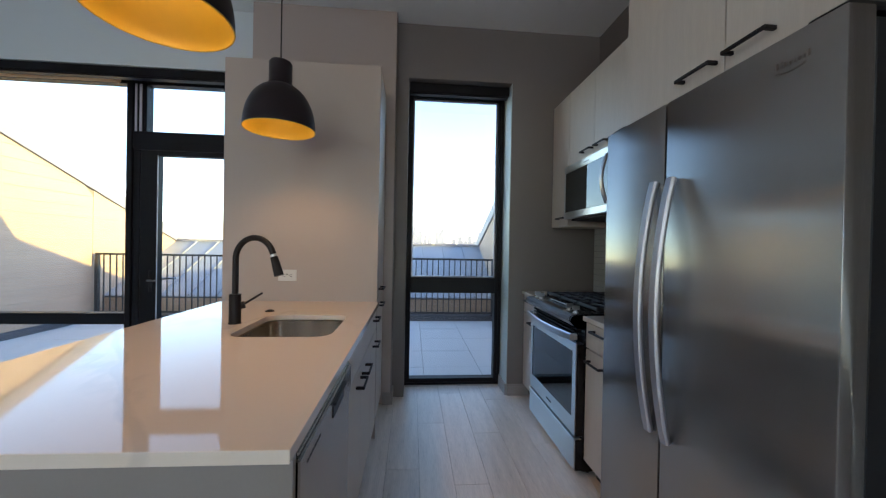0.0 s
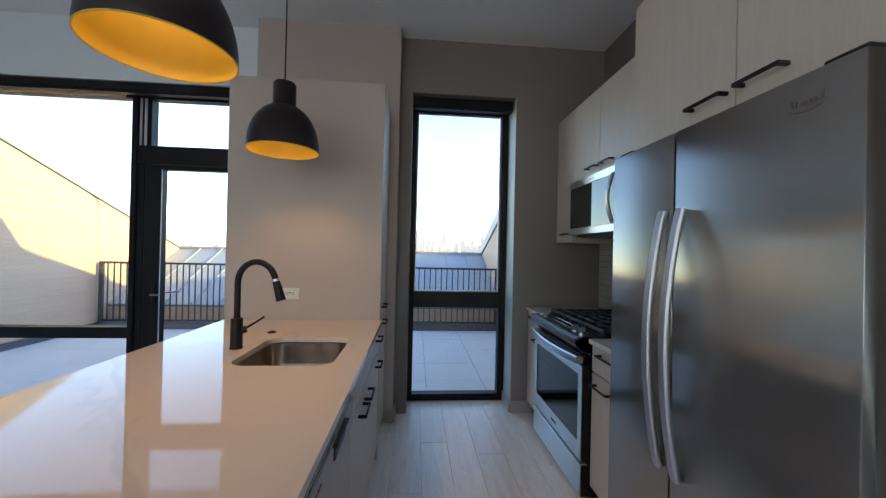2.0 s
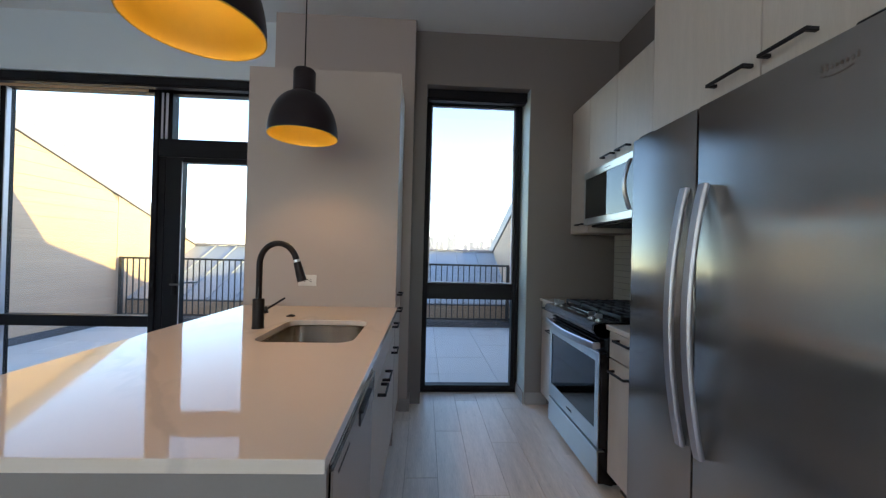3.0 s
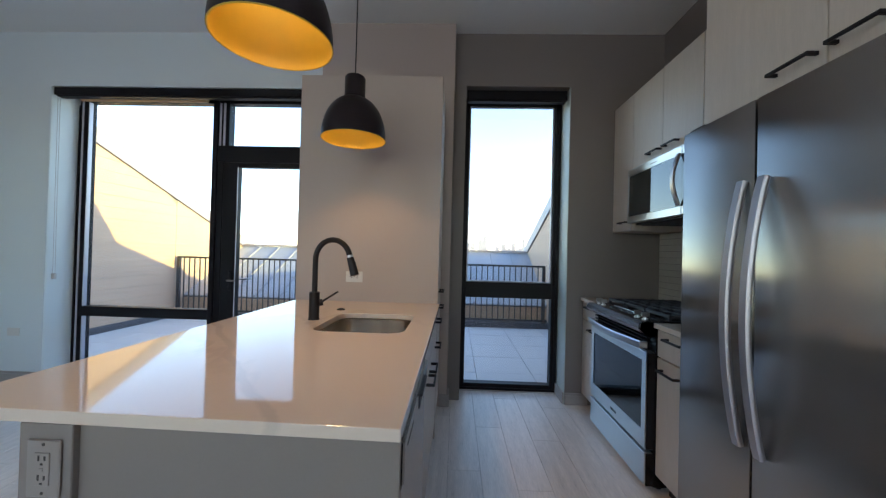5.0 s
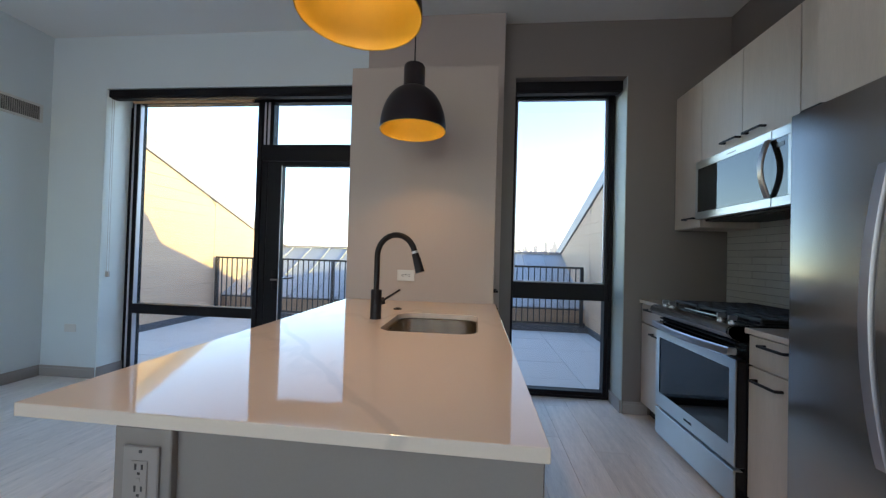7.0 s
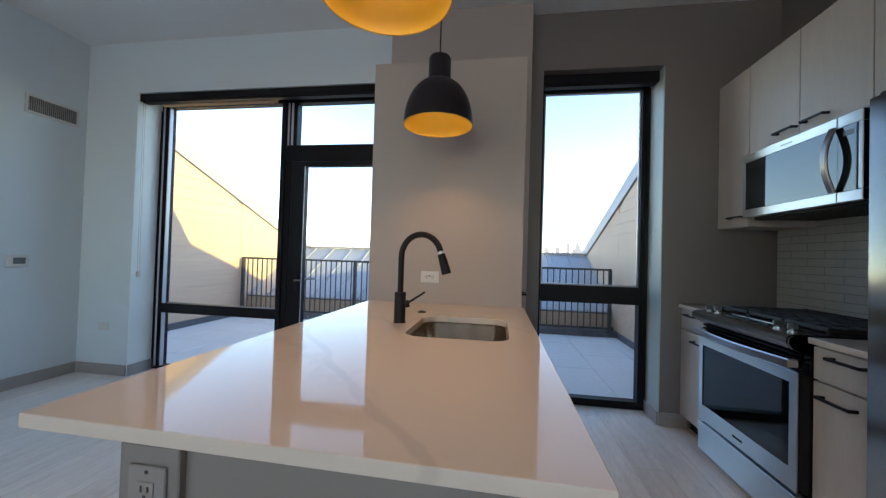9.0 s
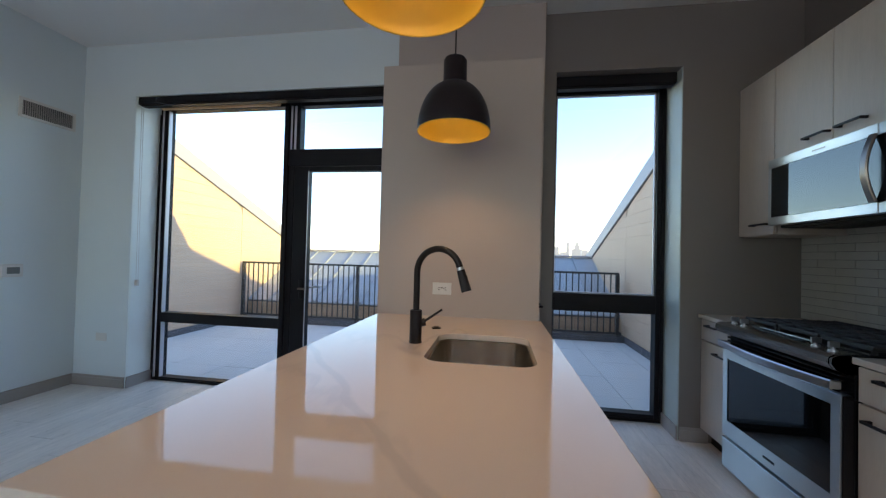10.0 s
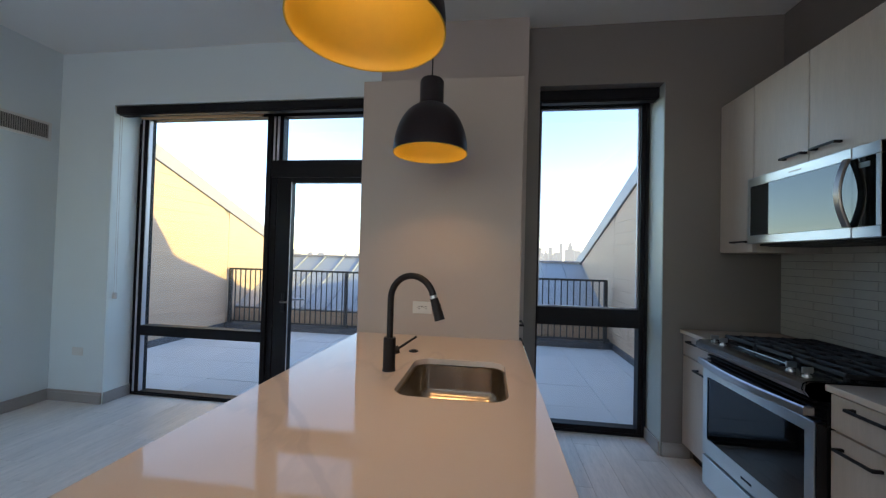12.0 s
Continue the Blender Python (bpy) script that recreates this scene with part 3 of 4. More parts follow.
    for bx_, by_ in ((1.23, 2.20), (1.48, 2.20), (1.35, 2.43), (1.23, 2.66), (1.48, 2.66)):
        part("burner", joined(cylinder((bx_, by_, 0.921), (bx_, by_, 0.930), 0.048, 0.044), cylinder((bx_, by_, 0.930), (bx_, by_, 0.938), 0.036, 0.034)), IRON, t, "", True)
    w = (y1 - y0) / 3
    for i in range(3):
        a, b = y0 + i * w + 0.004, y0 + (i + 1) * w - 0.004
        bars = [box(1.12, 1.60, a, a + 0.014, 0.934, 0.952, 0.004), box(1.12, 1.60, b - 0.014, b, 0.934, 0.952, 0.004)]
        bars += [box(gx, gx + 0.013, a, b, 0.936, 0.956, 0.004) for gx in (1.12, 1.20, 1.28, 1.355, 1.43, 1.51, 1.587)]
        bars += [box(1.12, 1.60, (a + b) / 2 - 0.006, (a + b) / 2 + 0.006, 0.940, 0.953, 0.003)]
        bars += [box(gx, gx + 0.014, gy, gy + 0.014, 0.921, 0.936) for gx in (1.12, 1.586) for gy in (a, b - 0.014)]
        part("grate", joined(*bars), IRON, t, "cast-iron grate")


gas_range()


# ---- microwave ----
def microwave():
    y0, y1, x, z0, z1 = 2.053, 2.829, 1.25, 1.520, 1.924
    t = thing("microwave", (1.45, 2.44, z0), "stainless steel over-the-range microwave with a bowed handle", "microwave")
    part("body", joined(box(x + 0.045, XR - 0.002, y0, y1, z0 + 0.004, z1, 0.003), box(x + 0.05, XR - 0.03, y0 + 0.03, y1 - 0.03, z0 - 0.014, z0 + 0.004, 0.003)), DARK_SIDE, t, "dark grey casing")
    part("vent_grille", joined(*[box(x + 0.08 + 0.03 * i, x + 0.095 + 0.03 * i, y0 + 0.06, y1 - 0.06, z0 - 0.018, z0 - 0.012) for i in range(9)]), BLACK, t)
    ys = 2.176   # seam between door and control side
    gz0, gz1 = 1.570, 1.870
    door = part("door", joined(box(x, x + 0.044, ys, y1, z0, gz0, 0.003), box(x, x + 0.044, ys, y1, gz1, z1, 0.003),
                               box(x, x + 0.044, y1 - 0.022, y1, gz0, gz1, 0.003), box(x + 0.013, x + 0.044, ys, ys + 0.05, gz0, gz1)), BRIGHT_STEEL, t)
    part("window", box(x + 0.003, x + 0.012, ys, y1 - 0.022, gz0, gz1), SMOKED_GLASS, door, "smoked glass door window")
    part("badge", box(x - 0.0015, x, 2.435, 2.515, 1.891, 1.899, 0.0005), BRONZE, door, "small grey badge")
    side = part("control_panel", joined(box(x, x + 0.044, y0, ys - 0.002, z0, gz0, 0.003), box(x, x + 0.044, y0, ys - 0.002, gz1, z1, 0.003),
                                        box(x, x + 0.044, y0, y0 + 0.022, gz0, gz1, 0.003)), BRIGHT_STEEL, t)
    part("keypad", box(x + 0.003, x + 0.012, y0 + 0.022, ys - 0.002, gz0, gz1), SMOKED_GLASS, side, "black glass keypad")
    part("display", box(x + 0.0015, x + 0.003, y0 + 0.045, ys - 0.03, gz1 - 0.045, gz1 - 0.022), SCREEN, side, "pale grey display")
    pts = [(x - 0.010 - 0.036 * math.sin(math.pi * i / 14), 2.186, 1.572 + 0.302 * i / 14) for i in range(15)]
    part("handle", strap(pts, (0, 1, 0), 0.034, 0.014), BRONZE, door, "bowed dark bronze handle", True)


microwave()


# ---- refrigerator ----
def refrigerator():
    y0, y1, x, zt, ys = 0.778, 1.720, 0.98, 1.823, 1.326
    t = thing("refrigerator", (1.33, 1.24, 0), "large side-by-side brushed stainless steel refrigerator", "refrigerator")
    part("body", box(x + 0.075, XR - 0.03, y0 + 0.006, y1 - 0.006, 0.02, zt - 0.02, 0.004), DARK_SIDE, t, "dark grey cabinet")
    part("base_grille", box(x + 0.04, x + 0.08, y0 + 0.01, y1 - 0.01, 0.0, 0.075, 0.003), BLACK, t)
    for a, b, hy in ((ys + 0.0045, y1, 1.366), (y0, ys - 0.0045, 1.276)):
        d = part("door", box(x, x + 0.068, a, b, 0.085, zt, 0.004, 2), STEEL, t, "", True)
        pts = []
        for i in range(25):
            u = i / 24
            pts.append((x - 0.012 - 0.054 * math.sin(math.pi * u) ** 0.85, hy, 0.612 + 0.93 * u))
        part("handle", strap(pts, (0, 1, 0), 0.038, 0.020), SATIN, d, "long bowed satin steel handle", True)
        part("gasket", box(x + 0.068, x + 0.076, a + 0.01, b - 0.01, 0.09, zt - 0.02), BLACK, d)
    part("badge", joined(*[box(x - 0.001, x, 0.850 + 0.0105 * i, 0.8545 + 0.0105 * i, 1.748, 1.748 + h) for i, h in enumerate((0.016, 0.009, 0.009, 0.009, 0.008, 0.009, 0.016, 0.016))]
                         + [strap([(x - 0.001, 0.93 - 0.07 * k / 6, 1.738 - 0.006 * math.sin(math.pi * k / 6)) for k in range(7)], (1, 0, 0), 0.0015, 0.002)]), BRONZE, t, "raised metal badge")["kind"] = "stuff"
    for a, b in ((y0 + 0.01, y0 + 0.10), (y1 - 0.10, y1 - 0.01)):
        part("hinge_cover", box(x + 0.02, x + 0.16, a, b, zt - 0.002, zt + 0.018, 0.005), DARK_SIDE, t)


refrigerator()


# ---- island ----
IX0, IX1, IY0, IY1 = -0.944, -0.16, 0.775, 2.497   # body of the island
CX0, CX1, CY0, CY1 = -1.17, -0.144, 0.757, 2.499  # its worktop
SK = (-0.665, -0.260, 1.572, 2.034)                   # sink opening

bm = bmesh.new()
outer = [bm.verts.new(p) for p in ((CX0 + 0.005, CY0 + 0.020, 0.914), (CX1, CY0, 0.914), (CX1, CY1, 0.914), (CX0 + 0.035, CY1, 0.914))]
inner = [bm.verts.new(p) for p in rounded(*SK, 0.07, 0.914, 8)]
edges = [bm.edges.new((lp[i], lp[(i + 1) % len(lp)])) for lp in (outer, inner) for i in range(len(lp))]
bmesh.ops.triangle_fill(bm, use_beauty=True, edges=edges)
ext = bmesh.ops.extrude_face_region(bm, geom=bm.faces[:])
bmesh.ops.translate(bm, verts=[v for v in ext["geom"] if isinstance(v, bmesh.types.BMVert)], vec=(0, 0, -0.027))
bmesh.ops.recalc_face_normals(bm, faces=bm.faces[:])
top = solid("island_countertop", bm, QUARTZ, "long glossy white quartz island worktop with faint grey veins", "countertop", "thing")
bv = top.modifiers.new("edge", "BEVEL")
bv.width, bv.segments, bv.limit_method = 0.002, 2, "ANGLE"

end = thing("island_end_panel", (-0.55, 0.79, 0), "taupe painted end panel of the island with a corner post", "panel")
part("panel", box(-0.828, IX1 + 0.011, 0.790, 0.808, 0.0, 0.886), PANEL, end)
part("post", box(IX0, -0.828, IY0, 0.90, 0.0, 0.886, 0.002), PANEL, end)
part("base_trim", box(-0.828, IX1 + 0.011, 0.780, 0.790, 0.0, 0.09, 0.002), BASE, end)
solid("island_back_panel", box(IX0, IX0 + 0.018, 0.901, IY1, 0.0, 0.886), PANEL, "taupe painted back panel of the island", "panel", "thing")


def island_unit(y0, y1, lab, fronts):
    t = thing("base_cabinet", (-0.45, (y0 + y1) / 2, 0), lab, "cabinet", "island cabinets")
    part("body", joined(box(IX0 + 0.02, IX1 - 0.021, y0 + 0.001, y0 + 0.018, 0.10, 0.886), box(IX0 + 0.02, IX1 - 0.021, y1 - 0.018, y1 - 0.001, 0.10, 0.886),
                        box(IX0 + 0.02, IX1 - 0.021, y0 + 0.018, y1 - 0.018, 0.10, 0.118)), CARCASS, t)
    part("toe_kick", box(IX0 + 0.02, IX1 - 0.075, y0 + 0.002, y1 - 0.002, 0.0, 0.099), BLACK, t, "dark recessed toe kick")
    for name, a, b, z0, z1, h in fronts:
        d = front(name, IX1, a, b, z0, z1, 1, t)
        if h:
            bar_handle(d, IX1, *h, 1)


island_unit(1.405, 2.190, "greige laminate sink cabinet with two doors", [
    ("false_front", 1.405, 2.190, 0.737, 0.882, None),
    ("door", 1.405, 1.80, 0.105, 0.733, (1.64, 1.78, 0.675)), ("door", 1.80, 2.190, 0.105, 0.733, (1.82, 1.96, 0.675))])
island_unit(2.191, IY1 - 0.001, "narrow greige laminate drawer cabinet in the island", [
    ("drawer_front", 2.191, IY1 - 0.001, 0.737, 0.882, (2.28, 2.41, 0.83)), ("door", 2.191, IY1 - 0.001, 0.105, 0.733, (2.28, 2.41, 0.675))])


def dishwasher():
    y0, y1 = 0.812, 1.402
    t = thing("dishwasher", (-0.45, 1.1, 0), "stainless steel dishwasher built into the island", "dishwasher")
    part("tub", box(IX0 + 0.03, IX1 - 0.03, y0 + 0.003, y1 - 0.003, 0.10, 0.87), DARK_SIDE, t)
    part("door", box(IX1 - 0.029, IX1 + 0.012, y0, y1, 0.115, 0.760, 0.004), STEEL, t)
    part("control_panel", joined(box(IX1 - 0.029, IX1 + 0.018, y0, y1, 0.765, 0.862, 0.004), box(IX1 - 0.029, IX1 + 0.012, y0 + 0.01, y1 - 0.01, 0.862, 0.874, 0.003)), STEEL, t)
    part("pocket_handle", joined(box(IX1 + 0.016, IX1 + 0.0215, 1.10, 1.25, 0.806, 0.846, 0.001), box(IX1 + 0.017, IX1 + 0.030, 1.09, 1.26, 0.844, 0.852, 0.003)), BLACK, t, "dark pocket handle")
    part("vent_slots", joined(*[box(IX1 + 0.017, IX1 + 0.0195, 0.86 + 0.02 * i, 0.872 + 0.02 * i, 0.828, 0.832) for i in range(6)]), BLACK, t)
    part("toe_kick", box(IX0 + 0.03, IX1 - 0.06, y0 + 0.003, y1 - 0.003, 0.0, 0.10), BLACK, t)


dishwasher()


def sink():
    t = thing("sink", (-0.46, 1.80, 0.738), "undermounted stainless steel sink bowl with rounded corners", "sink")
    x0, x1, y0, y1 = SK
    e = 0.006
    loops = [rounded(x0 - 0.03, x1 + 0.03, y0 - 0.03, y1 + 0.03, 0.09, 0.885, 8), rounded(x0 + e, x1 - e, y0 + e, y1 - e, 0.066, 0.885, 8),
             rounded(x0 + e, x1 - e, y0 + e, y1 - e, 0.066, 0.880, 8), rounded(x0 + 0.014, x1 - 0.014, y0 + 0.014, y1 - 0.014, 0.062, 0.787, 8),
             rounded(x0 + 0.022, x1 - 0.022, y0 + 0.022, y1 - 0.022, 0.058, 0.760, 8), rounded(x0 + 0.040, x1 - 0.040, y0 + 0.040, y1 - 0.040, 0.05, 0.744, 8),
             rounded(x0 + 0.072, x1 - 0.072, y0 + 0.072, y1 - 0.072, 0.04, 0.738, 8)]
    part("bowl", rings(loops, False, True), SINK, t, "", True)
    part("drain", joined(cylinder((-0.464, 1.80, 0.736), (-0.464, 1.80, 0.741), 0.055, 0.052), cylinder((-0.464, 1.80, 0.740), (-0.464, 1.80, 0.746), 0.02, 0.016)), CHROME, t, "", True)


sink()


def faucet():
    p0, d, R, zc = Vector((-0.742, 1.822, 0)), Vector((0.96, -0.28, 0)).normalized(), 0.099, 1.212
    t = thing("faucet", (p0.x, p0.y, 0.914), "matte black gooseneck pull-down kitchen faucet", "faucet")
    part("base", joined(cylinder((p0.x, p0.y, 0.914), (p0.x, p0.y, 0.920), 0.028, 0.027, 32), cylinder((p0.x, p0.y, 0.920), (p0.x, p0.y, 1.048), 0.0255, 0.0255, 32),
                        cylinder((p0.x, p0.y, 1.048), (p0.x, p0.y, 1.051), 0.0255, 0.0235, 32)), BLACK, t, "", True)
    pts = [p0 + Vector((0, 0, z)) for z in (1.045, 1.10, 1.15, 1.19)]
    for i in range(25):
        a = radians(165 * i / 24)
        pts.append(p0 + d * (R - R * math.cos(a)) + Vector((0, 0, zc + R * math.sin(a))))
    part("spout", tube(pts, 0.0135, 18), BLACK, t, "", True)
    tip, dirn = pts[-1], (pts[-1] - pts[-2]).normalized()
    part("collar", cylinder(tip, tip + dirn * 0.012, 0.0135, 0.0135, 20), CHROME, t, "thin chrome collar", True)
    q = tip + dirn * 0.012
    part("spray_head", joined(cylinder(q, q + dirn * 0.05, 0.016, 0.019, 24), cylinder(q + dirn * 0.05, q + dirn * 0.088, 0.019, 0.0205, 24),
                              box(q.x + 0.018, q.x + 0.028, q.y - 0.006, q.y + 0.006, q.z - 0.055, q.z - 0.02, 0.003)), BLACK, t, "", True)
    h0 = p0 + Vector((0.02, 0.012, 0.995))
    part("lever", joined(tube([h0, h0 + Vector((0.016, 0.006, 0.004))], 0.0165, 18), tube([h0 + Vector((0.012, 0.004, 0.006)), h0 + Vector((0.085, 0.03, 0.056))], 0.005, 12, [0.0055, 0.0045])), BLACK, t, "", True)


faucet()
cap = solid("sink_button", joined(cylinder((-0.705, 2.135, 0.914), (-0.705, 2.135, 0.919), 0.024, 0.022), cylinder((-0.705, 2.135, 0.919), (-0.705, 2.135, 0.923), 0.013, 0.012)),
            BLACK, "small round black button set in the worktop", "button", "thing", smooth=True)


# ---- pantry beside the pier ----
PZ = 2.472
pan = thing("pantry_cabinet", (-0.65, 2.75, 0), "tall pantry unit with a taupe side panel and light doors", "cabinet")
part("side_panel", box(-1.142, IX1 + 0.002, 2.500, 2.520, 0.0, PZ, 0.0015), GREIGE, pan, "smooth painted side panel")
part("body", box(-1.140, IX1 - 0.021, 2.5205, COL_Y - 0.001, 0.0, PZ - 0.002), GREIGE, pan)
d = front("door", IX1, 2.522, 2.985, 0.932, PZ - 0.01, 1, pan)
bar_handle(d, IX1, 2.60, 2.75, 0.985, 1)
d = front("door", IX1, 2.522, 2.985, 0.105, 0.928, 1, pan)
bar_handle(d, IX1, 2.60, 2.75, 0.872, 1)


def outlet(c, ax, w, h, lab, sockets=True, normal=(0, -1, 0), mat=PLASTIC):
    """A plate on a wall; ax is its width direction, normal points to the room."""
    c, ax, nn = Vector(c), Vector(ax), Vector(normal)
    up = Vector((0, 0, 1))
    t = thing("wall_outlet" if sockets else "wall_plate", c, lab, "outlet" if sockets else "wall plate")

    def slab(u0, u1, v0, v1, d0, d1, bev=0.0):
        ps = [c + ax * u + up * v + nn * dd for u in (u0, u1) for v in (v0, v1) for dd in (d0, d1)]
        lo = [min(p[i] for p in ps) for i in range(3)]
        hi = [max(p[i] for p in ps) for i in range(3)]
        return box(lo[0], hi[0], lo[1], hi[1], lo[2], hi[2], bev)

    part("plate", slab(-w / 2, w / 2, -h / 2, h / 2, 0.0005, 0.006, 0.002), mat, t)
    if sockets:
        wide = w > h
        L, S = (0.034, 0.0165)
        part("insert", slab(-(L if wide else S), L if wide else S, -(S if wide else L), S if wide else L, 0.006, 0.0085, 0.001), mat, t)
        for s in (-0.020, 0.020):
            marks = []
            for k, ln in ((-0.0065, 0.011), (0.0065, 0.009)):
                marks.append(slab(s - ln / 2 + 0.003, s + ln / 2 + 0.003, k - 0.0018, k + 0.0018, 0.0085, 0.0092) if wide else
                             slab(k - 0.0018, k + 0.0018, s - ln / 2 + 0.003, s + ln / 2 + 0.003, 0.0085, 0.0092))
            marks.append(slab(s - 0.010, s - 0.006, -0.0025, 0.0025, 0.0085, 0.0092) if wide else slab(-0.0025, 0.0025, s - 0.011, s - 0.007, 0.0085, 0.0092))
            part("socket", joined(*marks), SOCKET, t, "dark socket slots")
        if not wide:
            for v in (-0.050, 0.050):
                part("screw", slab(-0.0028, 0.0028, v - 0.0028, v + 0.0028, 0.006, 0.0068, 0.0008), SOCKET, t)
            part("test_button", slab(-0.004, 0.004, -0.0035, 0.0035, 0.0085, 0.0098, 0.0006), mat, t, "small test button")
        if wide:
            for v in (-0.006, 0.006):
                part("test_button", slab(-0.005, 0.005, v - 0.004, v + 0.004, 0.0085, 0.0100, 0.0006), SOCKET if v > 0 else mat, t, "small test button")
            for u in (-0.050, 0.050):
                part("screw", slab(u - 0.0025, u + 0.0025, -0.0025, 0.0025, 0.006, 0.0068, 0.0008), mat, t)


outlet((-0.735, 2.500, 1.082), (1, 0, 0), 0.116, 0.073, "white double socket on the pantry side panel")
outlet((-0.884, 0.775, 0.795), (1, 0, 0), 0.072, 0.118, "pale greige double socket on the island post", mat=GREIGE_PLASTIC)
outlet((-4.00, YW, 0.452), (1, 0, 0), 0.115, 0.072, "white wall plate low on the window wall", False)


# ---- pendants ----
def pendant(x, y, zr):
    t = thing("pendant_lamp", (x, y, zr), "dark bronze dome pendant lamp, golden yellow inside, lit", "pendant lamp", "pendants over the island")
    r, h = 0.1746, 0.235
    prof = [(r * math.cos(a) ** 0.85 if a else r, h * math.sin(a)) for a in [radians(72 * i / 14) for i in range(15)]]
    prof = [(max(p, 0.056), z) for p, z in prof]
    part("shade", lathe([(r - 0.001, -0.003)] + prof + [(0.056, 0.24), (0.056, 0.338), (0.050, 0.348), (0.006, 0.350), (0.001, 0.350)], (x, y, zr)), SHADE_OUT, t, "dark bronze dome", True)
    part("lining", lathe([(r - 0.0012, -0.0032)] + [(p - 0.004, z - 0.001) for p, z in prof] + [(0.045, 0.235), (0.001, 0.236)], (x, y, zr)), SHADE_IN, t, "golden yellow inside", True)
    part("rim", tube([(x + (r - 0.0015) * math.cos(a), y + (r - 0.0015) * math.sin(a), zr - 0.0025) for a in [2 * math.pi * i / 48 for i in range(49)]], 0.0022, 8), SHADE_IN, t, "", True)
    part("cord", tube([(x, y, zr + 0.342), (x, y, ZC - 0.02)], 0.0035, 8), BLACK, t)
    part("canopy", cylinder((x, y, ZC - 0.025), (x, y, ZC), 0.06, 0.062, 32), SHADE_OUT, t, "", True)
    part("bulb", joined(cylinder((x, y, zr + 0.172), (x, y, zr + 0.232), 0.018, 0.018, 16), tube([(x, y, zr + 0.177), (x, y, zr + 0.162), (x, y, zr + 0.142), (x, y, zr + 0.128)], 0.02, 14, [0.016, 0.028, 0.028, 0.008])), BULB, t, "", True)
    lamp = bpy.data.lights.new("pendant_light", "SPOT")
    lamp.spot_size, lamp.spot_blend = radians(128), 0.7
    lamp.energy, lamp.color, lamp.shadow_soft_size = PENDANT_W, (1.0, 0.61, 0.26), 0.045
    ob = new("pendant_light", lamp)
    ob.location = (x, y, zr + 0.098)


PENDANT_W = 2.1
pendant(-0.627, 2.022, 1.878)
pendant(-0.617, 1.122, 1.894)


# ---- things on the side wall ----
def wall_vent():
    y0, y1, z0, z1, x = 2.69, 3.09, 2.335, 2.50, XL
    t = thing("air_vent", (x, 2.89, 2.42), "white wall air vent with dark slats high on the wall", "air vent")
    part("backing", box(x, x + 0.002, y0 + 0.01, y1 - 0.01, z0 + 0.01, z1 - 0.01), SLOT, t)
    part("frame", joined(box(x, x + 0.012, y0, y1, z0, z0 + 0.022, 0.002), box(x, x + 0.012, y0, y1, z1 - 0.022, z1, 0.002),
                         box(x, x + 0.012, y0, y0 + 0.022, z0 + 0.022, z1 - 0.022, 0.002), box(x, x + 0.012, y1 - 0.022, y1, z0 + 0.022, z1 - 0.022, 0.002)), PLASTIC, t)
    for i in range(24):
        y = y0 + 0.026 + i * (y1 - y0 - 0.058) / 23
        part("slat", box(x + 0.003, x + 0.011, y, y + 0.0055, z0 + 0.02, z1 - 0.02), BASE, t)


wall_vent()
th = thing("thermostat", (XL, 2.69, 1.07), "small white wall thermostat with a grey display", "thermostat")
part("casing", box(XL, XL + 0.024, 2.622, 2.758, 1.018, 1.122, 0.004), PLASTIC, th)
part("display", box(XL + 0.023, XL + 0.0255, 2.655, 2.735, 1.045, 1.098, 0.001), SCREEN, th)


# ---- outside: terrace ----
def rake(y):
    """Height of the sloping top of the terrace walls."""
    return 2.455 - 0.385 * (y - 5.6)


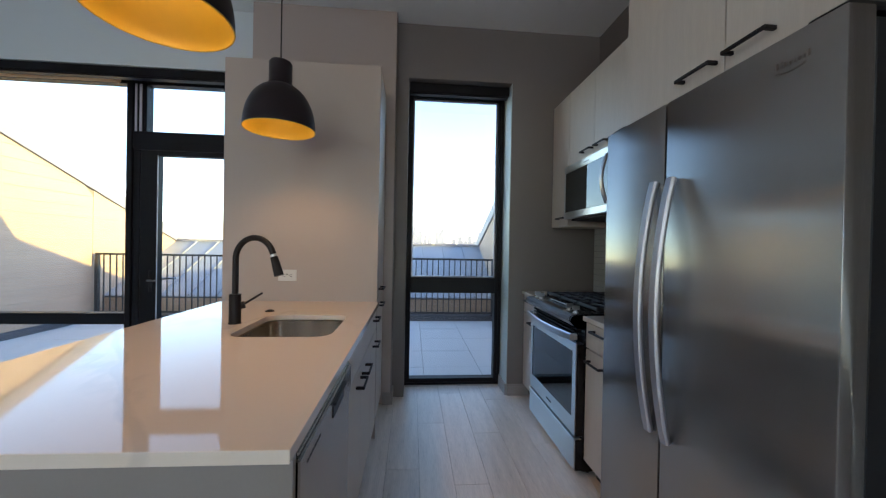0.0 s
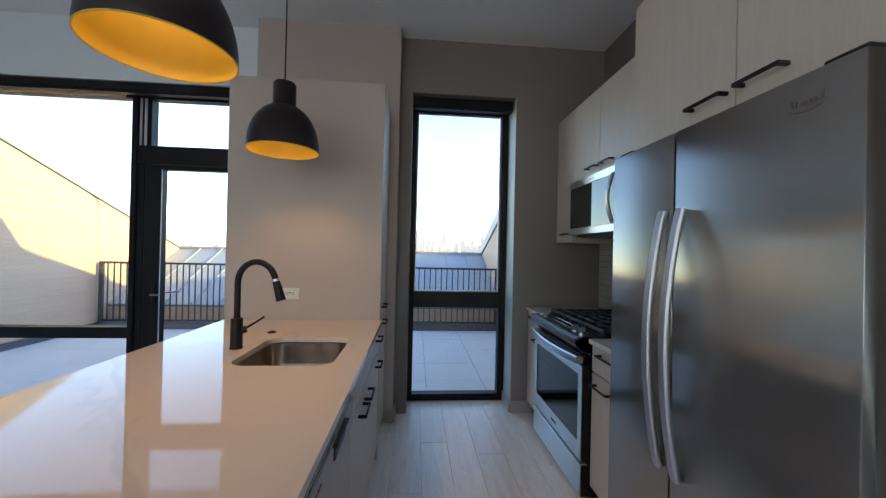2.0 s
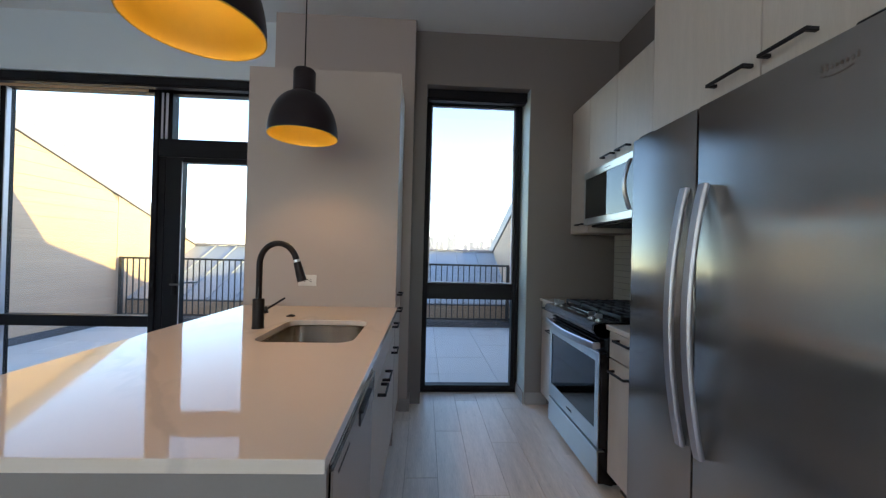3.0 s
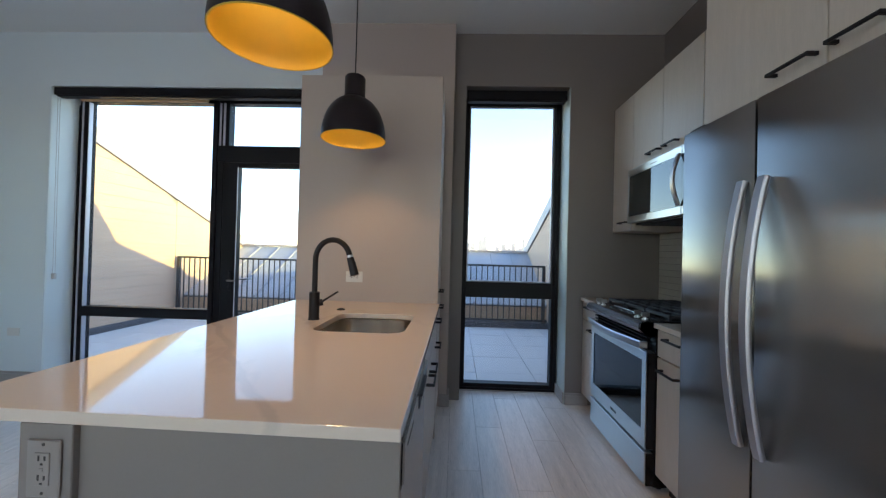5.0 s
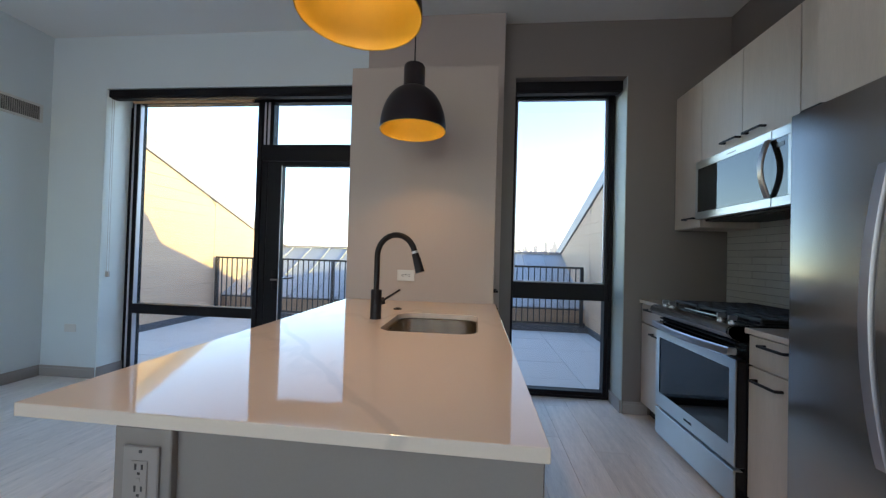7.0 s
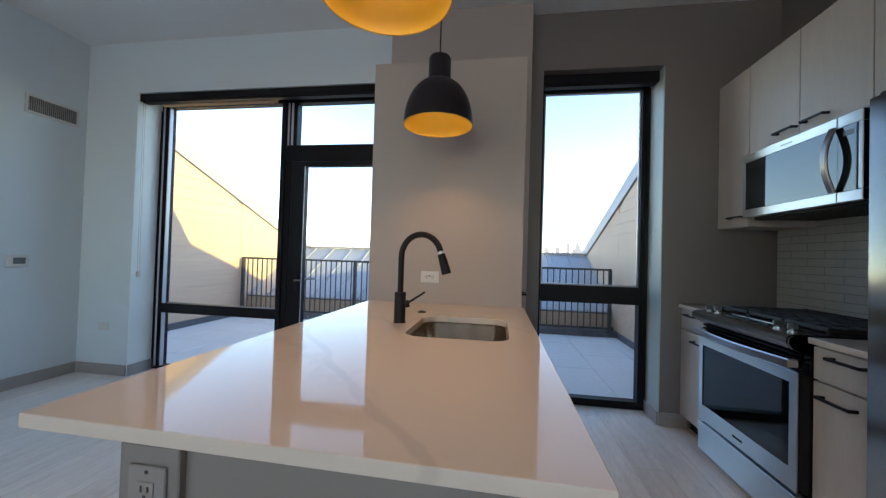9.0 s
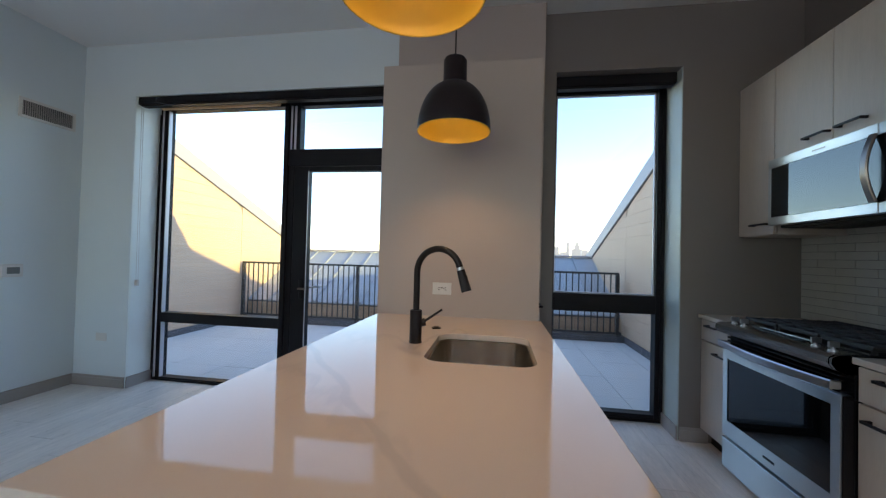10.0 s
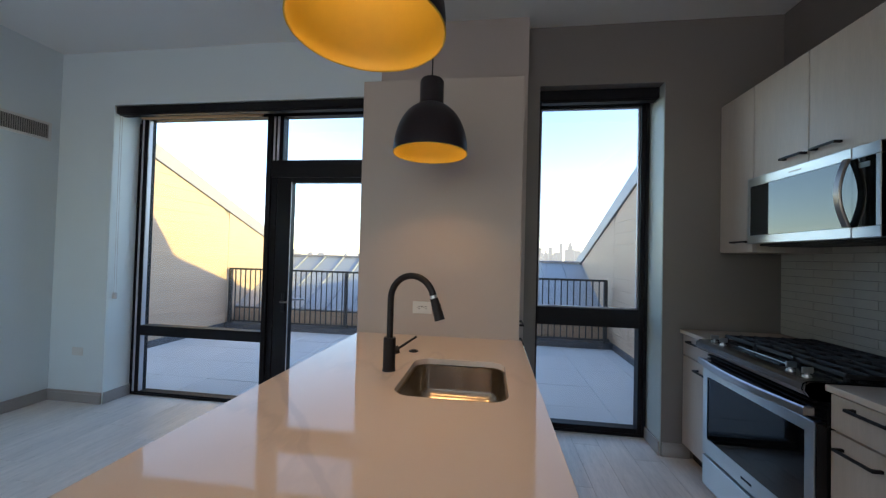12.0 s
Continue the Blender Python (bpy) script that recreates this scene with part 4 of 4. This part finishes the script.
OVER_Y = 4.08
solid("roof_overhang", rings([[Vector((x, YO + 0.002, 3.30)), Vector((x, OVER_Y, rake(OVER_Y) + 0.08)), Vector((x, OVER_Y, rake(OVER_Y) + 0.225)), Vector((x, YO + 0.002, rake(YO) + 0.225))]
                              for x in (TL - 2, TR + 2)], True, True), FASCIA, "pale roof edge above the windows", "roof")
END_Y = 8.72
for nm, xa, xb in (("terrace_wall_west", TL - 0.2, TL - 0.012), ("terrace_wall_east", TR + 0.012, TR + 0.2)):
    ob = solid(nm, rings([[Vector((x, YO + 0.002, -0.3)), Vector((x, END_Y, -0.3)), Vector((x, END_Y, rake(END_Y) - 0.003)), Vector((x, YO + 0.002, rake(YO) - 0.003))] for x in (xa, xb)], True, True),
               SIDING_GAP, "terrace side wall clad in sand-coloured boards", "wall")
    inner_x = TL if "west" in nm else TR
    step, z = 0.176, 0.06
    while z < rake(YO):
        for ya, yb in ((YO + 0.01, 6.497), (6.503, END_Y)):
            z1 = z + step - 0.003
            e0 = min(yb, 5.6 + (2.455 - z) / 0.385)
            e1 = min(yb, 5.6 + (2.455 - z1) / 0.385)
            if e0 < ya + 0.05:
                continue
            e1 = max(e1, ya + 0.01)
            xs = (inner_x - 0.012, inner_x) if "west" in nm else (inner_x, inner_x + 0.012)
            me = mesh_of("board", rings([[Vector((x, ya, z)), Vector((x, e0, z)), Vector((x, e1, min(z1, rake(e1)))), Vector((x, ya, min(z1, rake(ya))))] for x in xs], True, True), SIDING)
            b = new("board", me)
            b.parent = ob
        z += step
    s = -1 if "west" in nm else 1
    fx = sorted((inner_x - s * 0.03, inner_x + s * 2.0))
    solid("roof", rings([[Vector((x, OVER_Y, rake(OVER_Y) + 0.004)), Vector((x, END_Y + 0.4, rake(END_Y + 0.4) + 0.004)), Vector((x, END_Y + 0.4, rake(END_Y + 0.4) + 0.225)), Vector((x, OVER_Y, rake(OVER_Y) + 0.225))]
                         for x in fx], True, True), FASCIA, "pale metal roof sloping along the terrace", "roof")
    solid("rake_trim", rings([[Vector((x, YO + 0.01, rake(YO + 0.01) - 0.004)), Vector((x, END_Y, rake(END_Y) - 0.004)), Vector((x, END_Y, rake(END_Y) + 0.004)), Vector((x, YO + 0.01, rake(YO + 0.01) + 0.004))]
                              for x in sorted((inner_x - s * 0.012, inner_x - s * 0.001))], True, True), FLASH, "thin dark trim below the sloping roof edge", "trim")
    bxs = sorted((inner_x, inner_x - s * 0.02))
    solid("base_flashing", box(bxs[0], bxs[1], YO + 0.01, TEND - 0.06, -0.04, 0.06, 0.002), FLASH, "dark base flashing along the terrace wall", "trim")

deck = solid("pavement", box(TL, TR, YO + 0.002, TEND + 0.25, -0.20, -0.062), PAVER_BED, "terrace of large pale concrete pavers", "terrace")
xs = [TL + 0.004] + [0.82 - 0.61 * k for k in range(9, -2, -1)] + [TR - 0.004]
ys = [YO + 0.05, 4.03, 4.64, 5.25, 5.86, 6.47]
cache = {}
for x0, x1 in zip(xs, xs[1:]):
    for y0, y1 in zip(ys, ys[1:]):
        key = (round(x1 - x0, 3), round(y1 - y0, 3))
        if key[0] < 0.05:
            continue
        if key not in cache:
            cache[key] = mesh_of("paver", box(0.002, key[0] - 0.002, 0.002, key[1] - 0.002, -0.02, 0.0, 0.003), PAVER)
        p = new("paver", cache[key])
        p.parent, p.location = deck, (x0, y0, -0.04 + random.uniform(-0.0015, 0.0015))

rail = thing("terrace_railing", (-1.8, TEND, -0.04), "dark bronze metal railing with thin upright balusters", "railing")
part("top_rail", box(TL + 0.05, TR - 0.10, TEND - 0.022, TEND + 0.022, 1.045, 1.078, 0.003), RAIL, rail)
part("bottom_rail", box(TL + 0.05, TR - 0.10, TEND - 0.016, TEND + 0.016, 0.085, 0.115, 0.003), RAIL, rail)
POSTS = (TL + 0.075, -2.87, -0.66, TR - 0.12)
for x in POSTS:
    p = part("post", box(x - 0.027, x + 0.027, TEND - 0.027, TEND + 0.027, -0.04, 1.045, 0.003), RAIL, rail)
    part("base_bracket", joined(box(x - 0.04, x + 0.04, TEND - 0.05, TEND + 0.05, 0.06, 0.075, 0.002), box(x + 0.027, x + 0.06, TEND - 0.04, TEND - 0.01, 0.075, 0.13, 0.003)), RAIL, p)
BAL = mesh_of("baluster", box(-0.008, 0.008, -0.008, 0.008, 0.155, 1.087), RAIL)
for i in range(66):
    x = TL + 0.175 + 0.0993 * i
    if x < TR - 0.14 and min(abs(x - q) for q in POSTS) > 0.04:
        b = new("baluster", BAL)
        b.parent, b.location = rail, (x + 1.8, 0, 0)
solid("curb", box(TL + 0.001, TR - 0.001, TEND - 0.03, TEND + 0.16, -0.06, 0.058, 0.004), FLASH, "dark metal-capped curb under the railing", "curb")
par = solid("parapet", box(TL, TR, TEND + 0.26, TEND + 0.40, -0.2, 0.345), SIDING_GAP, "low sand-coloured parapet behind the railing", "parapet")
for z in (-0.1, 0.08, 0.26):
    for xa, xb in ((TL, -1.8), (-1.796, TR)):
        b = new("board", mesh_of("board", box(xa, xb, TEND + 0.245, TEND + 0.26, z, min(z + 0.176, 0.345)), SIDING))
        b.parent = par

# metal roof that rises behind the railing
EAVE, RIDGE = (TEND + 0.24, 0.352), (8.62, 1.31)
slope = (RIDGE[1] - EAVE[1]) / (RIDGE[0] - EAVE[0])
mr = solid("metal_roof", rings([[Vector((x, EAVE[0], EAVE[1] - 0.02)), Vector((x, RIDGE[0], RIDGE[1] - 0.02)), Vector((x, RIDGE[0] + 0.3, RIDGE[1] - 0.3)), Vector((x, EAVE[0], EAVE[1] - 0.05))] for x in (TL, TR)], True, True),
           FLASH, "grey standing-seam metal roof rising behind the railing", "roof")
seams = [TL + 0.46 * k for k in range(16)] + [TR]
for x0, x1 in zip(seams, seams[1:]):
    sh = rings([[Vector((x, EAVE[0] - 0.02, EAVE[1] - 0.01)), Vector((x, RIDGE[0], RIDGE[1])), Vector((x, RIDGE[0], RIDGE[1] - 0.018)), Vector((x, EAVE[0] - 0.02, EAVE[1] - 0.028))] for x in (x0, x1 - 0.001)], True, True)
    p = new("roof_sheet", mesh_of("roof_sheet", sh, ROOF))
    p.parent = mr
    sm = rings([[Vector((x, EAVE[0] - 0.02, EAVE[1] - 0.012)), Vector((x, RIDGE[0], RIDGE[1] - 0.002)), Vector((x, RIDGE[0], RIDGE[1] + 0.036)), Vector((x, EAVE[0] - 0.02, EAVE[1] + 0.026))] for x in (x1 - 0.012, x1 + 0.012)], True, True)
    p = new("seam", mesh_of("seam", sm, ROOF))
    p.parent = mr
solid("ridge_cap", box(TL, TR, RIDGE[0] - 0.05, RIDGE[0] + 0.12, RIDGE[1] + 0.005, RIDGE[1] + 0.045, 0.006), FASCIA, "pale metal ridge cap", "trim")

# far land and skyline, their haze painted as a pale glow
bm = bmesh.new()
bmesh.ops.create_grid(bm, x_segments=2, y_segments=2, size=4500)
bmesh.ops.translate(bm, verts=bm.verts[:], vec=(0, 0, -30))
solid("ground", bm, LAND, "land reaching to the horizon, its haze a painted pale glow", "ground")
rnd = random.Random(7)
for i in range(80):
    az = radians(rnd.uniform(-2, 16) if i < 64 else rnd.uniform(-40, -18))
    far = rnd.uniform(1700, 2300)
    hgt = (rnd.uniform(10, 34) if i % 3 else rnd.uniform(42, 98)) if i < 64 else rnd.uniform(2, 8)
    w = rnd.uniform(12, 26)
    cx, cy = far * math.sin(az), far * math.cos(az)
    bits = [box(cx - w / 2, cx + w / 2, cy - w / 2, cy + w / 2, -30, hgt)]
    if i % 4 == 0 and i < 64:
        bits.append(box(cx - w / 4, cx + w / 4, cy - w / 4, cy + w / 4, hgt, hgt + rnd.uniform(5, 16)))
        bits.append(cylinder((cx, cy, hgt), (cx, cy, hgt + rnd.uniform(14, 30)), 1.4, 0.6, 6))
    solid("far_tower", joined(*bits), CITY, "tower block on the far skyline, its haze a painted pale glow", "tower block", "thing", "far skyline")
for az, hgt in ((-22.6, 34), (-20.2, 27), (-18.8, 23)):
    cx, cy = 900 * math.sin(radians(az)), 900 * math.cos(radians(az))
    solid("far_chimney", cylinder((cx, cy, -30), (cx, cy, hgt), 1.7, 1.2, 10), CITY, "thin chimney on the horizon, its haze a painted pale glow", "chimney", "thing", "far chimneys")

# ---- tiles and floor planks ----
splash = solid("wall_tiling", box(XR - 0.006, XR, 1.70, YW - 0.001, 0.914, 1.926), GROUT, "glazed wall tiles behind the range", "wall tiles")
TW, TH = 0.255, 0.0505
cache = {}
for r in range(20):
    z0 = 0.916 + r * TH
    y = YW - 0.002 + (TW / 2 if r % 2 else 0)
    while y > 1.71:
        a, b = max(y - TW, 1.71), min(y, YW - 0.002)
        if b - a > 0.02 and z0 + TH < 1.926:
            key = round(b - a, 3)
            if key not in cache:
                cache[key] = mesh_of("tile", box(-0.007, 0, 0.001, key - 0.001, 0.001, TH - 0.001, 0.0012), TILE)
            q = new("tile", cache[key])
            q.parent, q.location = splash, (XR - 0.006, a, z0)
        y -= TW

floor = solid("floor", box(XL - 0.2, XR + 0.2, YB - 0.2, YO + 0.001, -0.06, -0.006), JOINT, "pale oak-look plank floor", "floor")
PW, PL = 0.19, 1.22
cache = {}
k = 0
x = 0.131 - PW * 24
while x < XR:
    a, b = max(x, XL), min(x + PW, XR)
    y = YB - PL + ((k * 0.437) % 1.0) * PL
    while y < FY0:
        c, e = max(y, YB), min(y + PL, FY0 - 0.002)
        if b - a > 0.02 and e - c > 0.02:
            key = (round(b - a, 3), round(e - c, 3))
            if key not in cache:
                cache[key] = mesh_of("plank", box(-key[0] / 2 + 0.0008, key[0] / 2 - 0.0008, -key[1] / 2 + 0.0008, key[1] / 2 - 0.0008, -0.006, 0.0, 0.001), PLANK)
            q = new("plank", cache[key])
            q.parent, q.location = floor, ((a + b) / 2, (c + e) / 2, 0)
        y += PL
    x += PW
    k += 1
